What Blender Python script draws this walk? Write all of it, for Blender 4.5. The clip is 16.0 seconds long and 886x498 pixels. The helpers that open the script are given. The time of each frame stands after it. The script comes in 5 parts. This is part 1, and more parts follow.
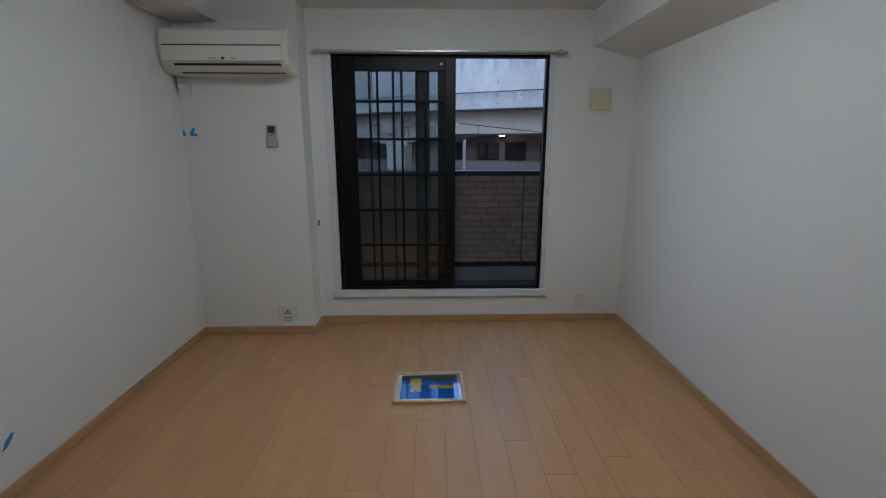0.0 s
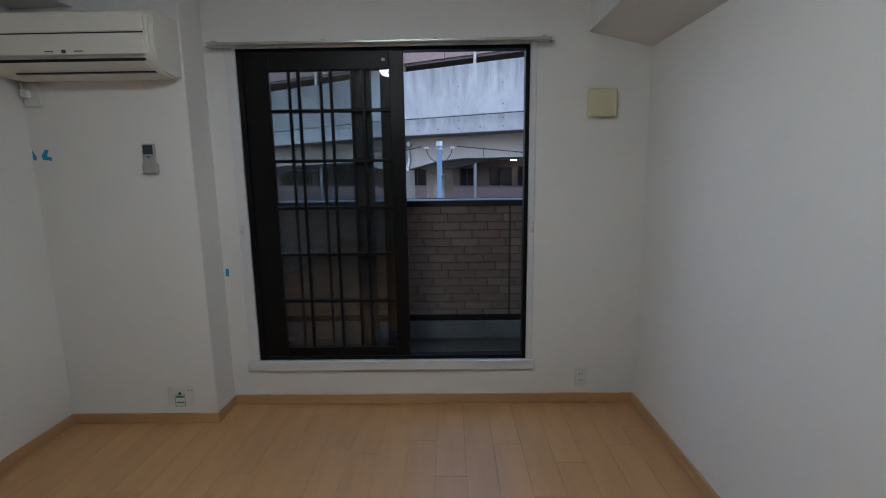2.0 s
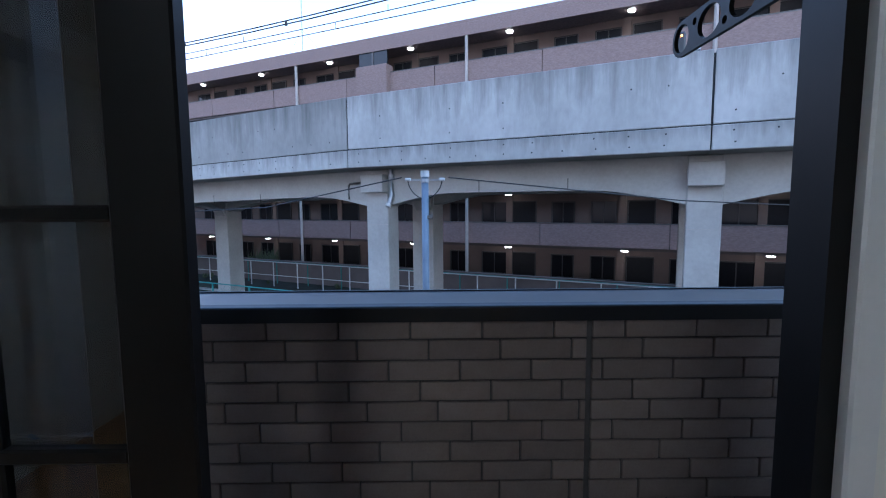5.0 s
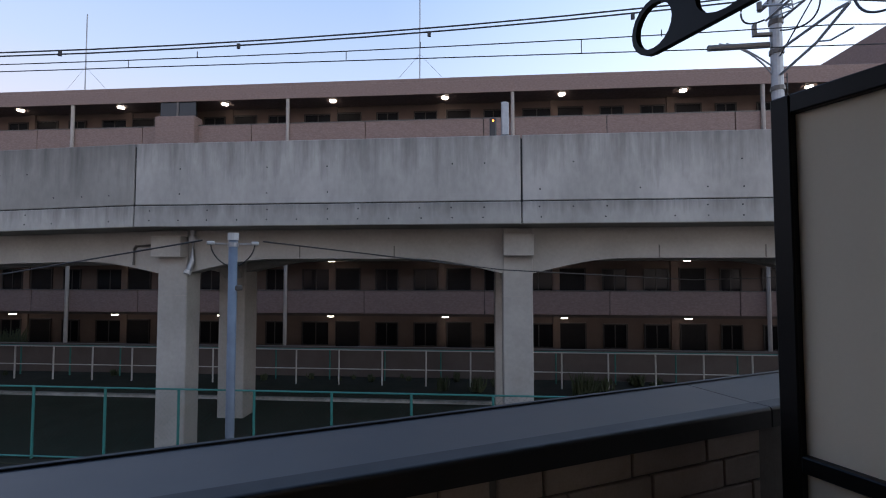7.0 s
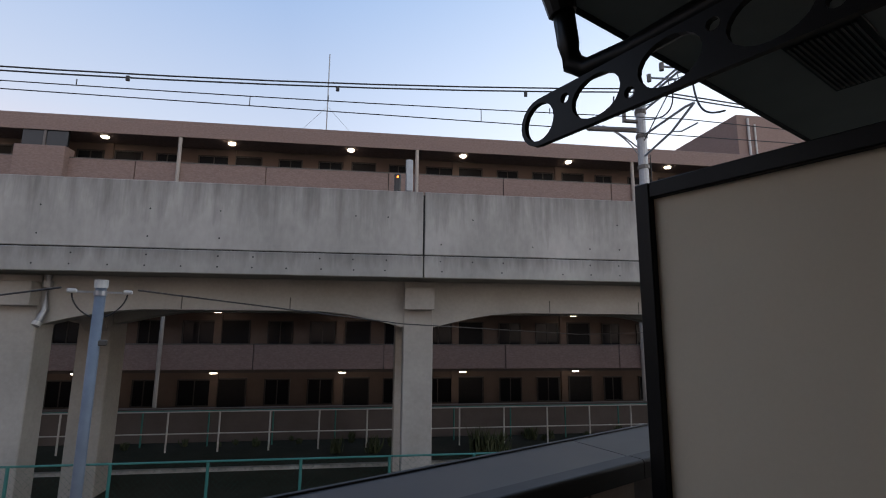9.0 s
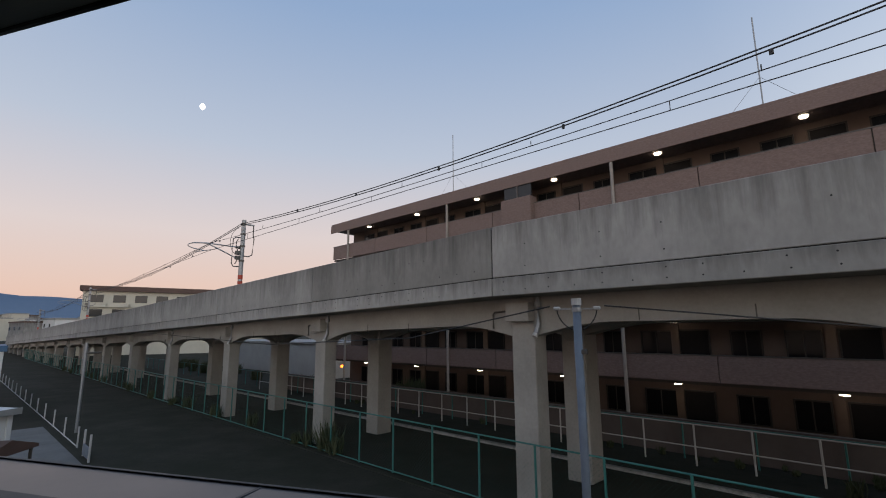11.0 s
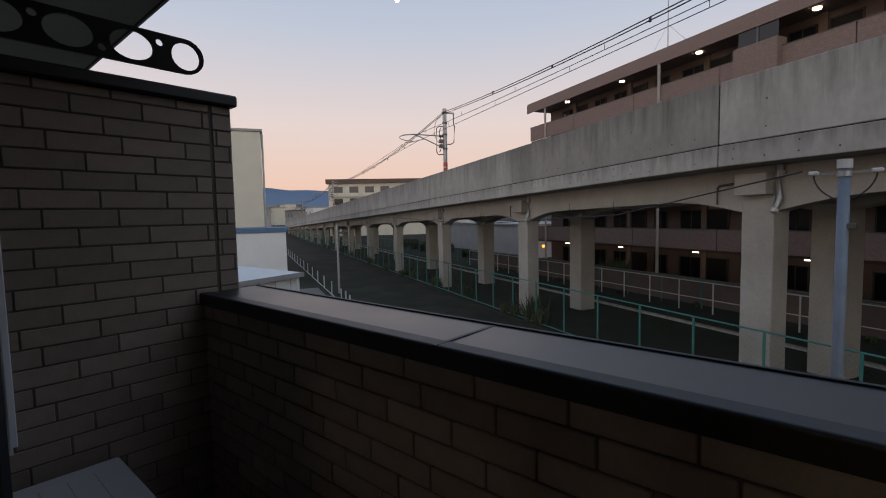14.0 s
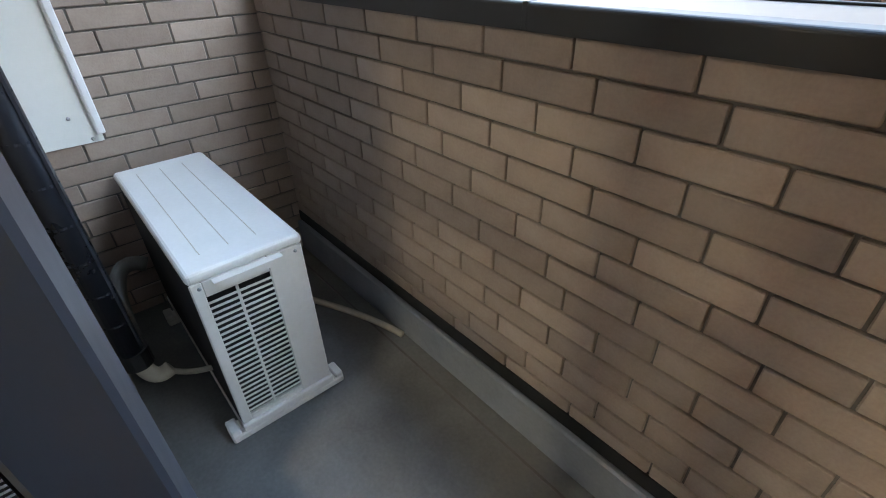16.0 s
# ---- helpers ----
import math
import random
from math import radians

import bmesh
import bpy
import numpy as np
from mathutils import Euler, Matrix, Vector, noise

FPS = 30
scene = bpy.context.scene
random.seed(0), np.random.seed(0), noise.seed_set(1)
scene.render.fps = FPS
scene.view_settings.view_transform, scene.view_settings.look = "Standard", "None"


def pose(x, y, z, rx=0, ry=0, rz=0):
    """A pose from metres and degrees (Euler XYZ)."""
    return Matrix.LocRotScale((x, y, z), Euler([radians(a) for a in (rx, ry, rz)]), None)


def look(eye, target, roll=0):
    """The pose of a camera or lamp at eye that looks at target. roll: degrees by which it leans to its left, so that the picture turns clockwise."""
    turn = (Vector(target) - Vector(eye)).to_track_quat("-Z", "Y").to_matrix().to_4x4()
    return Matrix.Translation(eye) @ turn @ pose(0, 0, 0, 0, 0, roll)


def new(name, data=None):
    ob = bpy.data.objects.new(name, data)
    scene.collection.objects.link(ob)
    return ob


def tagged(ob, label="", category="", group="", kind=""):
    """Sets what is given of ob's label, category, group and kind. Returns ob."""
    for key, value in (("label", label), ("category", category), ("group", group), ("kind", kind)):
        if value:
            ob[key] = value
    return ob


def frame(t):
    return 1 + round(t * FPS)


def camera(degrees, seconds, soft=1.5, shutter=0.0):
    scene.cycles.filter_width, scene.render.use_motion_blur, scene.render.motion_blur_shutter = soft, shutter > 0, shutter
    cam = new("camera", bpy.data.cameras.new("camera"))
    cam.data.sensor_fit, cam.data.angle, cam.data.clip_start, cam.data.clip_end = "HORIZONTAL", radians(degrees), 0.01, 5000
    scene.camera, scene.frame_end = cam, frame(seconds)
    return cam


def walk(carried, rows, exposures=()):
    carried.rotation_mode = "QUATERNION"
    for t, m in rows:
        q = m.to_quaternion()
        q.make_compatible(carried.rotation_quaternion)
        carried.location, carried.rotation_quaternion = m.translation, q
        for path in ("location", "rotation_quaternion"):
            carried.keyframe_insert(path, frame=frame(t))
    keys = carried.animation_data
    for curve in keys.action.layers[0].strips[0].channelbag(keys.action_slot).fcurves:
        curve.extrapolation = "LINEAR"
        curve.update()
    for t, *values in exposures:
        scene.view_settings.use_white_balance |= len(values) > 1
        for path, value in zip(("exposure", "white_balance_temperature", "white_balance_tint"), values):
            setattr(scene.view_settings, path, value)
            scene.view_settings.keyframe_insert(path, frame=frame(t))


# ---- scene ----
cam = camera(87.0, 16.0, soft=1.05)
PATH = [
    (0, (-0.015, -0.008, 1.458), (0.034, 1.943, 1.019), 0.0),
    (0.5, (0.051, 0.096, 1.378), (0.133, 2.055, 0.98), -0.5),
    (1, (0.195, 0.294, 1.386), (0.248, 2.258, 1.014), -0.2),
    (1.5, (0.3, 0.603, 1.402), (0.286, 2.571, 1.047), -0.5),
    (2, (0.424, 0.975, 1.432), (0.395, 2.947, 1.099), -0.8),
    (2.5, (0.478, 1.373, 1.442), (0.427, 3.348, 1.132), -0.7),
    (3, (0.477, 1.779, 1.468), (0.448, 3.758, 1.178), -0.9),
    (3.5, (0.483, 2.208, 1.489), (0.463, 4.189, 1.216), -0.8),
    (4.2, (0.445, 2.734, 1.491), (0.447, 4.72, 1.253), -0.5),
    (6.3, (0.444, 3.709, 1.52), (0.551, 5.705, 1.462), -0.7),
    (6.5, (0.418, 3.752, 1.499), (0.701, 5.732, 1.476), -0.6),
    (7, (0.485, 3.808, 1.529), (1.234, 5.66, 1.616), -0.05),
    (7.5, (0.506, 3.82, 1.531), (1.544, 5.518, 1.729), 1.0),
    (8, (0.495, 3.812, 1.534), (1.647, 5.426, 1.797), 1.2),
    (8.2, (0.491, 3.803, 1.550), (1.667, 5.396, 1.829), 1.0),
    (10.5, (0.415, 3.782, 1.549), (0.507, 5.745, 1.922), -0.3),
    (11, (0.383, 3.777, 1.565), (-0.195, 5.66, 1.913), -0.3),
    (11.5, (0.364, 3.768, 1.568), (-0.504, 5.541, 1.891), -1.2),
    (12, (0.36, 3.766, 1.567), (-0.677, 5.447, 1.877), -1.8),
    (12.5, (0.355, 3.763, 1.565), (-0.786, 5.378, 1.864), -2.0),
    (13, (0.351, 3.762, 1.565), (-0.848, 5.335, 1.856), -1.9),
    (13.5, (0.35, 3.763, 1.56), (-0.897, 5.315, 1.758), -1.9),
    (14, (0.306, 3.801, 1.488), (-1.006, 5.304, 1.349), -1.2),
    (14.5, (0.259, 3.841, 1.388), (-1.077, 5.217, 0.823), -1.1),
    (15, (0.232, 3.861, 1.327), (-1.083, 5.075, 0.434), -1.4),
    (15.5, (0.215, 3.86, 1.298), (-1.072, 4.977, 0.252), -1.5),
    (16, (0.211, 3.854, 1.291), (-1.069, 4.931, 0.194), -1.5),
]
# seconds, stops, kelvin, tint: the clip's camera meters and balances as it goes from the room to the open
EXPO = [(0.0, 2.29, 5020, 9), (2.5, 2.36, 5150, 10), (3.5, 2.46, 4880, 9), (4.3, 2.60, 4560, 7), (6.2, 1.02, 5500, 14), (8.2, 1.05, 6500, 14), (10.5, 0.65, 6900, 12), (13.4, 0.5, 7000, 12), (14.0, 0.65, 7200, 14), (14.5, 1.4, 7400, 14), (15.0, 3.3, 7200, 12), (15.5, 4.42, 7200, 10), (16.0, 4.62, 7250, 8)]
walk(cam, [(t, look(eye, target, roll)) for t, eye, target, roll in PATH], EXPO)
SKY_STRENGTH, LAMP_GLOW = 0.52, 4.8

# ---- world and lights ----
world = bpy.data.worlds.new("dusk_sky")
scene.world = world
world.use_nodes = True
wn, wl = world.node_tree.nodes, world.node_tree.links
wn.clear()
w_out = wn.new("ShaderNodeOutputWorld")
w_bg = wn.new("ShaderNodeBackground")
w_bg.inputs["Strength"].default_value = SKY_STRENGTH
w_tc = wn.new("ShaderNodeTexCoord")
w_sep = wn.new("ShaderNodeSeparateXYZ")
wl.new(w_tc.outputs["Generated"], w_sep.inputs[0])
w_ramp = wn.new("ShaderNodeValToRGB")
cr = w_ramp.color_ramp
for k, (p, c) in enumerate([(0.0, (0.84, 0.57, 0.49)), (0.07, (0.95, 0.71, 0.64)), (0.19, (0.87, 0.79, 0.82)), (0.36, (0.58, 0.69, 0.88)), (0.6, (0.33, 0.50, 0.80)), (1.0, (0.22, 0.38, 0.70))]):
    e = cr.elements[k] if k < 2 else cr.elements.new(p)
    e.position, e.color = p, (*c, 1)
wl.new(w_sep.outputs["Z"], w_ramp.inputs[0])
# the half of the sky nearer the set sun is paler and brighter
w_dot = wn.new("ShaderNodeVectorMath")
w_dot.operation = "DOT_PRODUCT"
w_dot.inputs[1].default_value = (0.78, -0.62, 0.0)
wl.new(w_tc.outputs["Generated"], w_dot.inputs[0])
w_map = wn.new("ShaderNodeMapRange")
w_map.inputs["From Min"].default_value, w_map.inputs["From Max"].default_value = -0.35, 1.0
w_map.inputs["To Min"].default_value, w_map.inputs["To Max"].default_value = 0.0, 1.0
wl.new(w_dot.outputs["Value"], w_map.inputs["Value"])
w_pale = wn.new("ShaderNodeMix")
w_pale.data_type = "RGBA"
w_ramp2 = wn.new("ShaderNodeValToRGB")
cr = w_ramp2.color_ramp
for k, (p, c) in enumerate([(0.0, (2.2, 1.9, 1.7)), (0.12, (2.0, 1.95, 1.9)), (0.35, (1.25, 1.45, 1.65)), (0.7, (0.6, 0.78, 1.05)), (1.0, (0.28, 0.44, 0.76))]):
    e = cr.elements[k] if k < 2 else cr.elements.new(p)
    e.position, e.color = p, (*c, 1)
wl.new(w_sep.outputs["Z"], w_ramp2.inputs[0])
wl.new(w_map.outputs["Result"], w_pale.inputs["Factor"])
wl.new(w_ramp.outputs["Color"], w_pale.inputs["A"])
wl.new(w_ramp2.outputs["Color"], w_pale.inputs["B"])
w_sky = wn.new("ShaderNodeTexSky")
w_sky.sky_type = "NISHITA"
w_sky.sun_disc = False
w_sky.sun_elevation, w_sky.sun_rotation = radians(0.5), radians(65)
w_scale = wn.new("ShaderNodeMix")
w_scale.data_type, w_scale.blend_type = "RGBA", "ADD"
w_scale.inputs["Factor"].default_value = 0.05
wl.new(w_pale.outputs["Result"], w_scale.inputs["A"])
wl.new(w_sky.outputs["Color"], w_scale.inputs["B"])
wl.new(w_scale.outputs["Result"], w_bg.inputs["Color"])
wl.new(w_bg.outputs[0], w_out.inputs[0])


# ---- materials ----
MATS = {}


def mat(name, color, rough=0.6, metal=0.0, color2=None, scale=6.0, mix=0.5, grain=120.0, bump=0.1, stretch=(1, 1, 1), spec=0.5, emit=None, rand=0.0, coord="Object", dist=0.004):
    """A painted or mineral surface: two colours mingled by large stains and fine grain, with fine relief."""
    if name in MATS:
        return MATS[name]
    m = bpy.data.materials.new(name)
    m.use_nodes = True
    nt = m.node_tree
    nd, ln = nt.nodes, nt.links
    b = nd["Principled BSDF"]
    b.inputs["Roughness"].default_value = rough
    b.inputs["Metallic"].default_value = metal
    b.inputs["Specular IOR Level"].default_value = spec
    tc = nd.new("ShaderNodeTexCoord")
    mp = nd.new("ShaderNodeMapping")
    mp.inputs["Scale"].default_value = stretch
    ln.new(tc.outputs[coord], mp.inputs[0])
    n1 = nd.new("ShaderNodeTexNoise")
    n1.inputs["Scale"].default_value, n1.inputs["Detail"].default_value, n1.inputs["Roughness"].default_value = scale, 6, 0.6
    n2 = nd.new("ShaderNodeTexNoise")
    n2.inputs["Scale"].default_value, n2.inputs["Detail"].default_value = grain, 3
    ln.new(mp.outputs[0], n1.inputs["Vector"])
    ln.new(mp.outputs[0], n2.inputs["Vector"])
    add = nd.new("ShaderNodeMath")
    add.operation = "MULTIPLY_ADD"
    add.inputs[1].default_value = 0.35
    ln.new(n2.outputs[0], add.inputs[0])
    ln.new(n1.outputs[0], add.inputs[2])
    mr = nd.new("ShaderNodeMapRange")
    mr.inputs["From Min"].default_value, mr.inputs["From Max"].default_value = 0.42, 0.92
    mr.inputs["To Max"].default_value = mix * 2
    ln.new(add.outputs[0], mr.inputs["Value"])
    mx = nd.new("ShaderNodeMix")
    mx.data_type = "RGBA"
    mx.inputs["A"].default_value = (*color, 1)
    mx.inputs["B"].default_value = (*(color2 or [c * 0.8 for c in color]), 1)
    ln.new(mr.outputs[0], mx.inputs["Factor"])
    last = mx.outputs["Result"]
    if rand:
        oi = nd.new("ShaderNodeObjectInfo")
        hv = nd.new("ShaderNodeHueSaturation")
        r2 = nd.new("ShaderNodeMapRange")
        r2.inputs["To Min"].default_value, r2.inputs["To Max"].default_value = 1 - rand, 1 + rand
        ln.new(oi.outputs["Random"], r2.inputs["Value"])
        ln.new(r2.outputs[0], hv.inputs["Value"])
        ln.new(last, hv.inputs["Color"])
        last = hv.outputs[0]
    ln.new(last, b.inputs["Base Color"])
    rr = nd.new("ShaderNodeMapRange")
    rr.inputs["To Min"].default_value, rr.inputs["To Max"].default_value = max(0.02, rough - 0.12), min(1, rough + 0.12)
    ln.new(n1.outputs[0], rr.inputs["Value"])
    ln.new(rr.outputs[0], b.inputs["Roughness"])
    if bump:
        bp = nd.new("ShaderNodeBump")
        bp.inputs["Strength"].default_value, bp.inputs["Distance"].default_value = bump, dist
        ln.new(add.outputs[0], bp.inputs["Height"])
        ln.new(bp.outputs[0], b.inputs["Normal"])
    if emit:
        b.inputs["Emission Color"].default_value = (*emit[:3], 1)
        b.inputs["Emission Strength"].default_value = emit[3]
    MATS[name] = m
    return m


def glass_mat(name, tint=(0.92, 0.95, 0.94), rough=0.0):
    """A thin pane: see-through, with the gloss of glass."""
    m = bpy.data.materials.new(name)
    m.use_nodes = True
    nd, ln = m.node_tree.nodes, m.node_tree.links
    nd.clear()
    o = nd.new("ShaderNodeOutputMaterial")
    t = nd.new("ShaderNodeBsdfTransparent")
    t.inputs[0].default_value = (*tint, 1)
    g = nd.new("ShaderNodeBsdfGlossy")
    g.inputs["Roughness"].default_value = rough
    f = nd.new("ShaderNodeFresnel")
    f.inputs["IOR"].default_value = 1.5
    k = nd.new("ShaderNodeMath")
    k.operation = "MULTIPLY"
    k.inputs[1].default_value = 2.0
    ln.new(f.outputs[0], k.inputs[0])
    x = nd.new("ShaderNodeMixShader")
    ln.new(k.outputs[0], x.inputs[0])
    ln.new(t.outputs[0], x.inputs[1])
    ln.new(g.outputs[0], x.inputs[2])
    ln.new(x.outputs[0], o.inputs[0])
    MATS[name] = m
    return m


M_wall = mat("wallpaper_white", (0.74, 0.735, 0.71), 0.75, color2=(0.70, 0.695, 0.67), scale=1.3, mix=0.4, grain=260, bump=0.25, dist=0.002)
M_ceil = mat("ceiling_paper", (0.76, 0.75, 0.73), 0.8, scale=2, mix=0.2, grain=240, bump=0.2, dist=0.002)
M_base = mat("baseboard_wood", (0.50, 0.31, 0.15), 0.45, color2=(0.42, 0.25, 0.11), scale=3, stretch=(1, 1, 12), grain=60, bump=0.05)
M_plank = mat("floor_plank", (0.52, 0.305, 0.128), 0.42, color2=(0.44, 0.255, 0.108), scale=2.2, stretch=(9, 0.8, 1), grain=40, bump=0.06, rand=0.05, dist=0.001)
M_gap = mat("floor_joint", (0.10, 0.055, 0.025), 0.7)
M_alu = mat("white_aluminium", (0.70, 0.71, 0.73), 0.4, metal=0.1, scale=8, mix=0.2, bump=0.02)
M_rail = mat("satin_aluminium", (0.50, 0.50, 0.48), 0.35, metal=0.6, scale=8, mix=0.3, bump=0.02)
M_bronze = mat("dark_bronze_aluminium", (0.0035, 0.0034, 0.0036), 0.42, scale=5, mix=0.5, color2=(0.006, 0.0058, 0.0058), bump=0.03, spec=0.22)
M_slate = mat("blue_grey_metal", (0.018, 0.022, 0.031), 0.45, scale=6, mix=0.3, bump=0.03)
M_cap = mat("parapet_cap_metal", (0.017, 0.018, 0.023), 0.33, metal=0.0, color2=(0.013, 0.014, 0.018), scale=1.2, mix=0.3, grain=8, bump=0, spec=0.55)
M_capf = mat("parapet_fascia", (0.012, 0.012, 0.013), 0.5, metal=0.0, scale=5, bump=0.03)
M_brick = mat("brick_tile", (0.30, 0.24, 0.20), 0.72, color2=(0.225, 0.17, 0.138), scale=10, mix=0.6, grain=170, bump=0.35, rand=0.16, dist=0.003)
M_mortar = mat("brick_joint", (0.116, 0.106, 0.096), 0.9, scale=30, bump=0.2)
M_conc_b = mat("balcony_concrete", (0.16, 0.157, 0.148), 0.6, color2=(0.09, 0.088, 0.082), scale=4, mix=0.6, grain=90, bump=0.15)
M_curb = mat("balcony_kerb", (0.22, 0.235, 0.255), 0.55, color2=(0.15, 0.16, 0.175), scale=5, mix=0.5, grain=90, bump=0.1)
M_siding = mat("exterior_siding", (0.20, 0.15, 0.11), 0.7, scale=8, bump=0.2)
M_soffit = mat("balcony_soffit", (0.31, 0.32, 0.30), 0.75, color2=(0.27, 0.28, 0.26), scale=3, bump=0.1)
def weathered(m, dirt, top):
    """Rain streaks running down from the upper edge of each panel."""
    nd, ln = m.node_tree.nodes, m.node_tree.links
    b = nd["Principled BSDF"]
    old = b.inputs["Base Color"].links[0].from_socket
    tc = nd.new("ShaderNodeTexCoord")
    mp = nd.new("ShaderNodeMapping")
    mp.inputs["Scale"].default_value = (2.6, 2.6, 0.28)
    ln.new(tc.outputs["Object"], mp.inputs[0])
    st = nd.new("ShaderNodeTexNoise")
    st.inputs["Scale"].default_value, st.inputs["Detail"].default_value, st.inputs["Roughness"].default_value = 1.6, 5, 0.65
    ln.new(mp.outputs[0], st.inputs["Vector"])
    sp = nd.new("ShaderNodeSeparateXYZ")
    ln.new(tc.outputs["Generated"], sp.inputs[0])
    sm = nd.new("ShaderNodeMath")
    sm.operation = "MULTIPLY_ADD"
    sm.inputs[1].default_value = top
    ln.new(sp.outputs["Z"], sm.inputs[0])
    ln.new(st.outputs[0], sm.inputs[2])
    rg = nd.new("ShaderNodeMapRange")
    rg.inputs["From Min"].default_value, rg.inputs["From Max"].default_value = 0.50 + top * 0.42, 0.66 + top
    rg.inputs["To Max"].default_value = 0.85
    ln.new(sm.outputs[0], rg.inputs["Value"])
    mx = nd.new("ShaderNodeMix")
    mx.data_type = "RGBA"
    ln.new(rg.outputs[0], mx.inputs["Factor"])
    ln.new(old, mx.inputs["A"])
    mx.inputs["B"].default_value = (*dirt, 1)
    ln.new(mx.outputs["Result"], b.inputs["Base Color"])
    return m


M_viad = weathered(mat("viaduct_concrete", (0.42, 0.402, 0.372), 0.85, color2=(0.25, 0.24, 0.222), scale=0.55, mix=0.5, stretch=(1.3, 1, 0.7), grain=7, bump=0.3, rand=0.10, dist=0.01), (0.13, 0.122, 0.112), 0.42)
M_viadd = weathered(mat("viaduct_concrete_dirty", (0.30, 0.285, 0.26), 0.88, color2=(0.19, 0.18, 0.163), scale=0.55, mix=0.5, stretch=(1.3, 1, 0.7), grain=7, bump=0.3, dist=0.01), (0.10, 0.094, 0.085), 0.5)
M_beam = mat("beam_concrete", (0.37, 0.352, 0.32), 0.85, color2=(0.26, 0.245, 0.222), scale=0.8, mix=0.5, grain=14, bump=0.25, dist=0.01)
M_dark = mat("dark_recess", (0.012, 0.012, 0.012), 0.8)
M_apt = mat("apartment_tile", (0.25, 0.175, 0.15), 0.75, color2=(0.175, 0.12, 0.10), scale=9, mix=0.6, grain=40, bump=0.25, stretch=(1, 1, 2.5), dist=0.01)
# gallery walls and ceilings darkened: shade of the deep galleries is in the colour
M_aptw = mat("gallery_wall_shaded", (0.135, 0.095, 0.075), 0.8, color2=(0.12, 0.084, 0.068), scale=2, bump=0.1)
M_aptc = mat("gallery_ceiling_shaded", (0.09, 0.075, 0.068), 0.85, scale=2, bump=0.05)
M_lamp = mat("lamp_glow", (0.9, 0.85, 0.75), 0.4, emit=(1.0, 0.86, 0.68, 4.0), bump=0)
M_orange = mat("orange_lamp", (0.9, 0.4, 0.1), 0.4, emit=(1.0, 0.20, 0.02, 3.2), bump=0)
M_darkglass = mat("dark_window_glass", (0.02, 0.022, 0.025), 0.08, scale=2, mix=0.3, bump=0)
M_frame = mat("window_frame_grey", (0.12, 0.11, 0.10), 0.45, metal=0.4, bump=0.02)
M_dpipe = mat("beige_downpipe", (0.36, 0.32, 0.28), 0.6, bump=0.03)
M_gwire = mat("green_wire", (0.018, 0.075, 0.065), 0.5, bump=0)
# darker, duller copy for the lower floors, whose shade it carries in its colour
M_gglass = mat("shaded_gallery_glass", (0.012, 0.012, 0.014), 0.15, spec=0.12, scale=2, mix=0.3, bump=0)
M_door = mat("apartment_frame", (0.03, 0.024, 0.02), 0.5, bump=0.03)
M_gdoor = mat("apartment_door", (0.012, 0.011, 0.012), 0.5, spec=0.15, bump=0.03)
M_asph = mat("asphalt", (0.060, 0.059, 0.058), 0.9, color2=(0.040, 0.039, 0.038), scale=0.7, mix=0.6, grain=40, bump=0.4, dist=0.01, spec=0.12)
M_road = mat("road_asphalt", (0.098, 0.090, 0.082), 0.9, color2=(0.066, 0.061, 0.056), scale=0.5, mix=0.6, grain=30, bump=0.4, dist=0.01, spec=0.2)
M_soil = mat("ground_soil", (0.050, 0.044, 0.035), 0.95, color2=(0.030, 0.032, 0.022), scale=0.6, mix=0.7, grain=12, bump=0.5, dist=0.02, spec=0.1)
M_green = mat("green_fence_paint", (0.028, 0.165, 0.145), 0.5, scale=5, bump=0.05)
M_white = mat("white_paint", (0.50, 0.50, 0.485), 0.55, color2=(0.38, 0.375, 0.36), scale=6, mix=0.4, bump=0.05)
M_galv = mat("galvanised_steel", (0.34, 0.35, 0.36), 0.45, metal=0.6, scale=10, bump=0.05)
M_bluepole = mat("blue_grey_pole", (0.155, 0.195, 0.24), 0.55, color2=(0.11, 0.135, 0.175), scale=5, bump=0.05)
M_wire = mat("cable_black", (0.02, 0.02, 0.022), 0.6, bump=0)
M_unit = mat("unit_ivory_paint", (0.66, 0.64, 0.60), 0.45, color2=(0.58, 0.56, 0.52), scale=5, mix=0.4, grain=80, bump=0.05)
# near-black, so the shade inside casing and outlet slot sits in the colour
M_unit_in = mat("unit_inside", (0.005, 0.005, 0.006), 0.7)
M_acw = mat("aircon_white_plastic", (0.76, 0.74, 0.68), 0.42, color2=(0.72, 0.70, 0.63), scale=3, mix=0.3, bump=0.02)
M_hose = mat("beige_hose", (0.48, 0.43, 0.35), 0.6, bump=0.1)
M_lag = mat("pipe_lagging", (0.16, 0.155, 0.145), 0.8, color2=(0.10, 0.098, 0.092), scale=14, bump=0.2)
M_duct = mat("dark_duct", (0.022, 0.026, 0.036), 0.30, scale=6, bump=0.03)
M_panelw = mat("white_board", (0.66, 0.68, 0.66), 0.5, color2=(0.60, 0.62, 0.60), scale=2, mix=0.4, bump=0.05)
M_beige = mat("beige_board", (0.72, 0.62, 0.47), 0.7, color2=(0.66, 0.56, 0.42), scale=1.5, mix=0.4, bump=0.1)
M_plate = mat("cream_plastic", (0.62, 0.58, 0.38), 0.45, color2=(0.58, 0.54, 0.34), scale=4, bump=0.02)
M_plastic = mat("white_plastic", (0.72, 0.72, 0.70), 0.4, bump=0.02)
M_remote = mat("grey_plastic", (0.42, 0.41, 0.39), 0.4, bump=0.02)
M_tape = mat("blue_tape", (0.02, 0.30, 0.62), 0.6, bump=0.05)
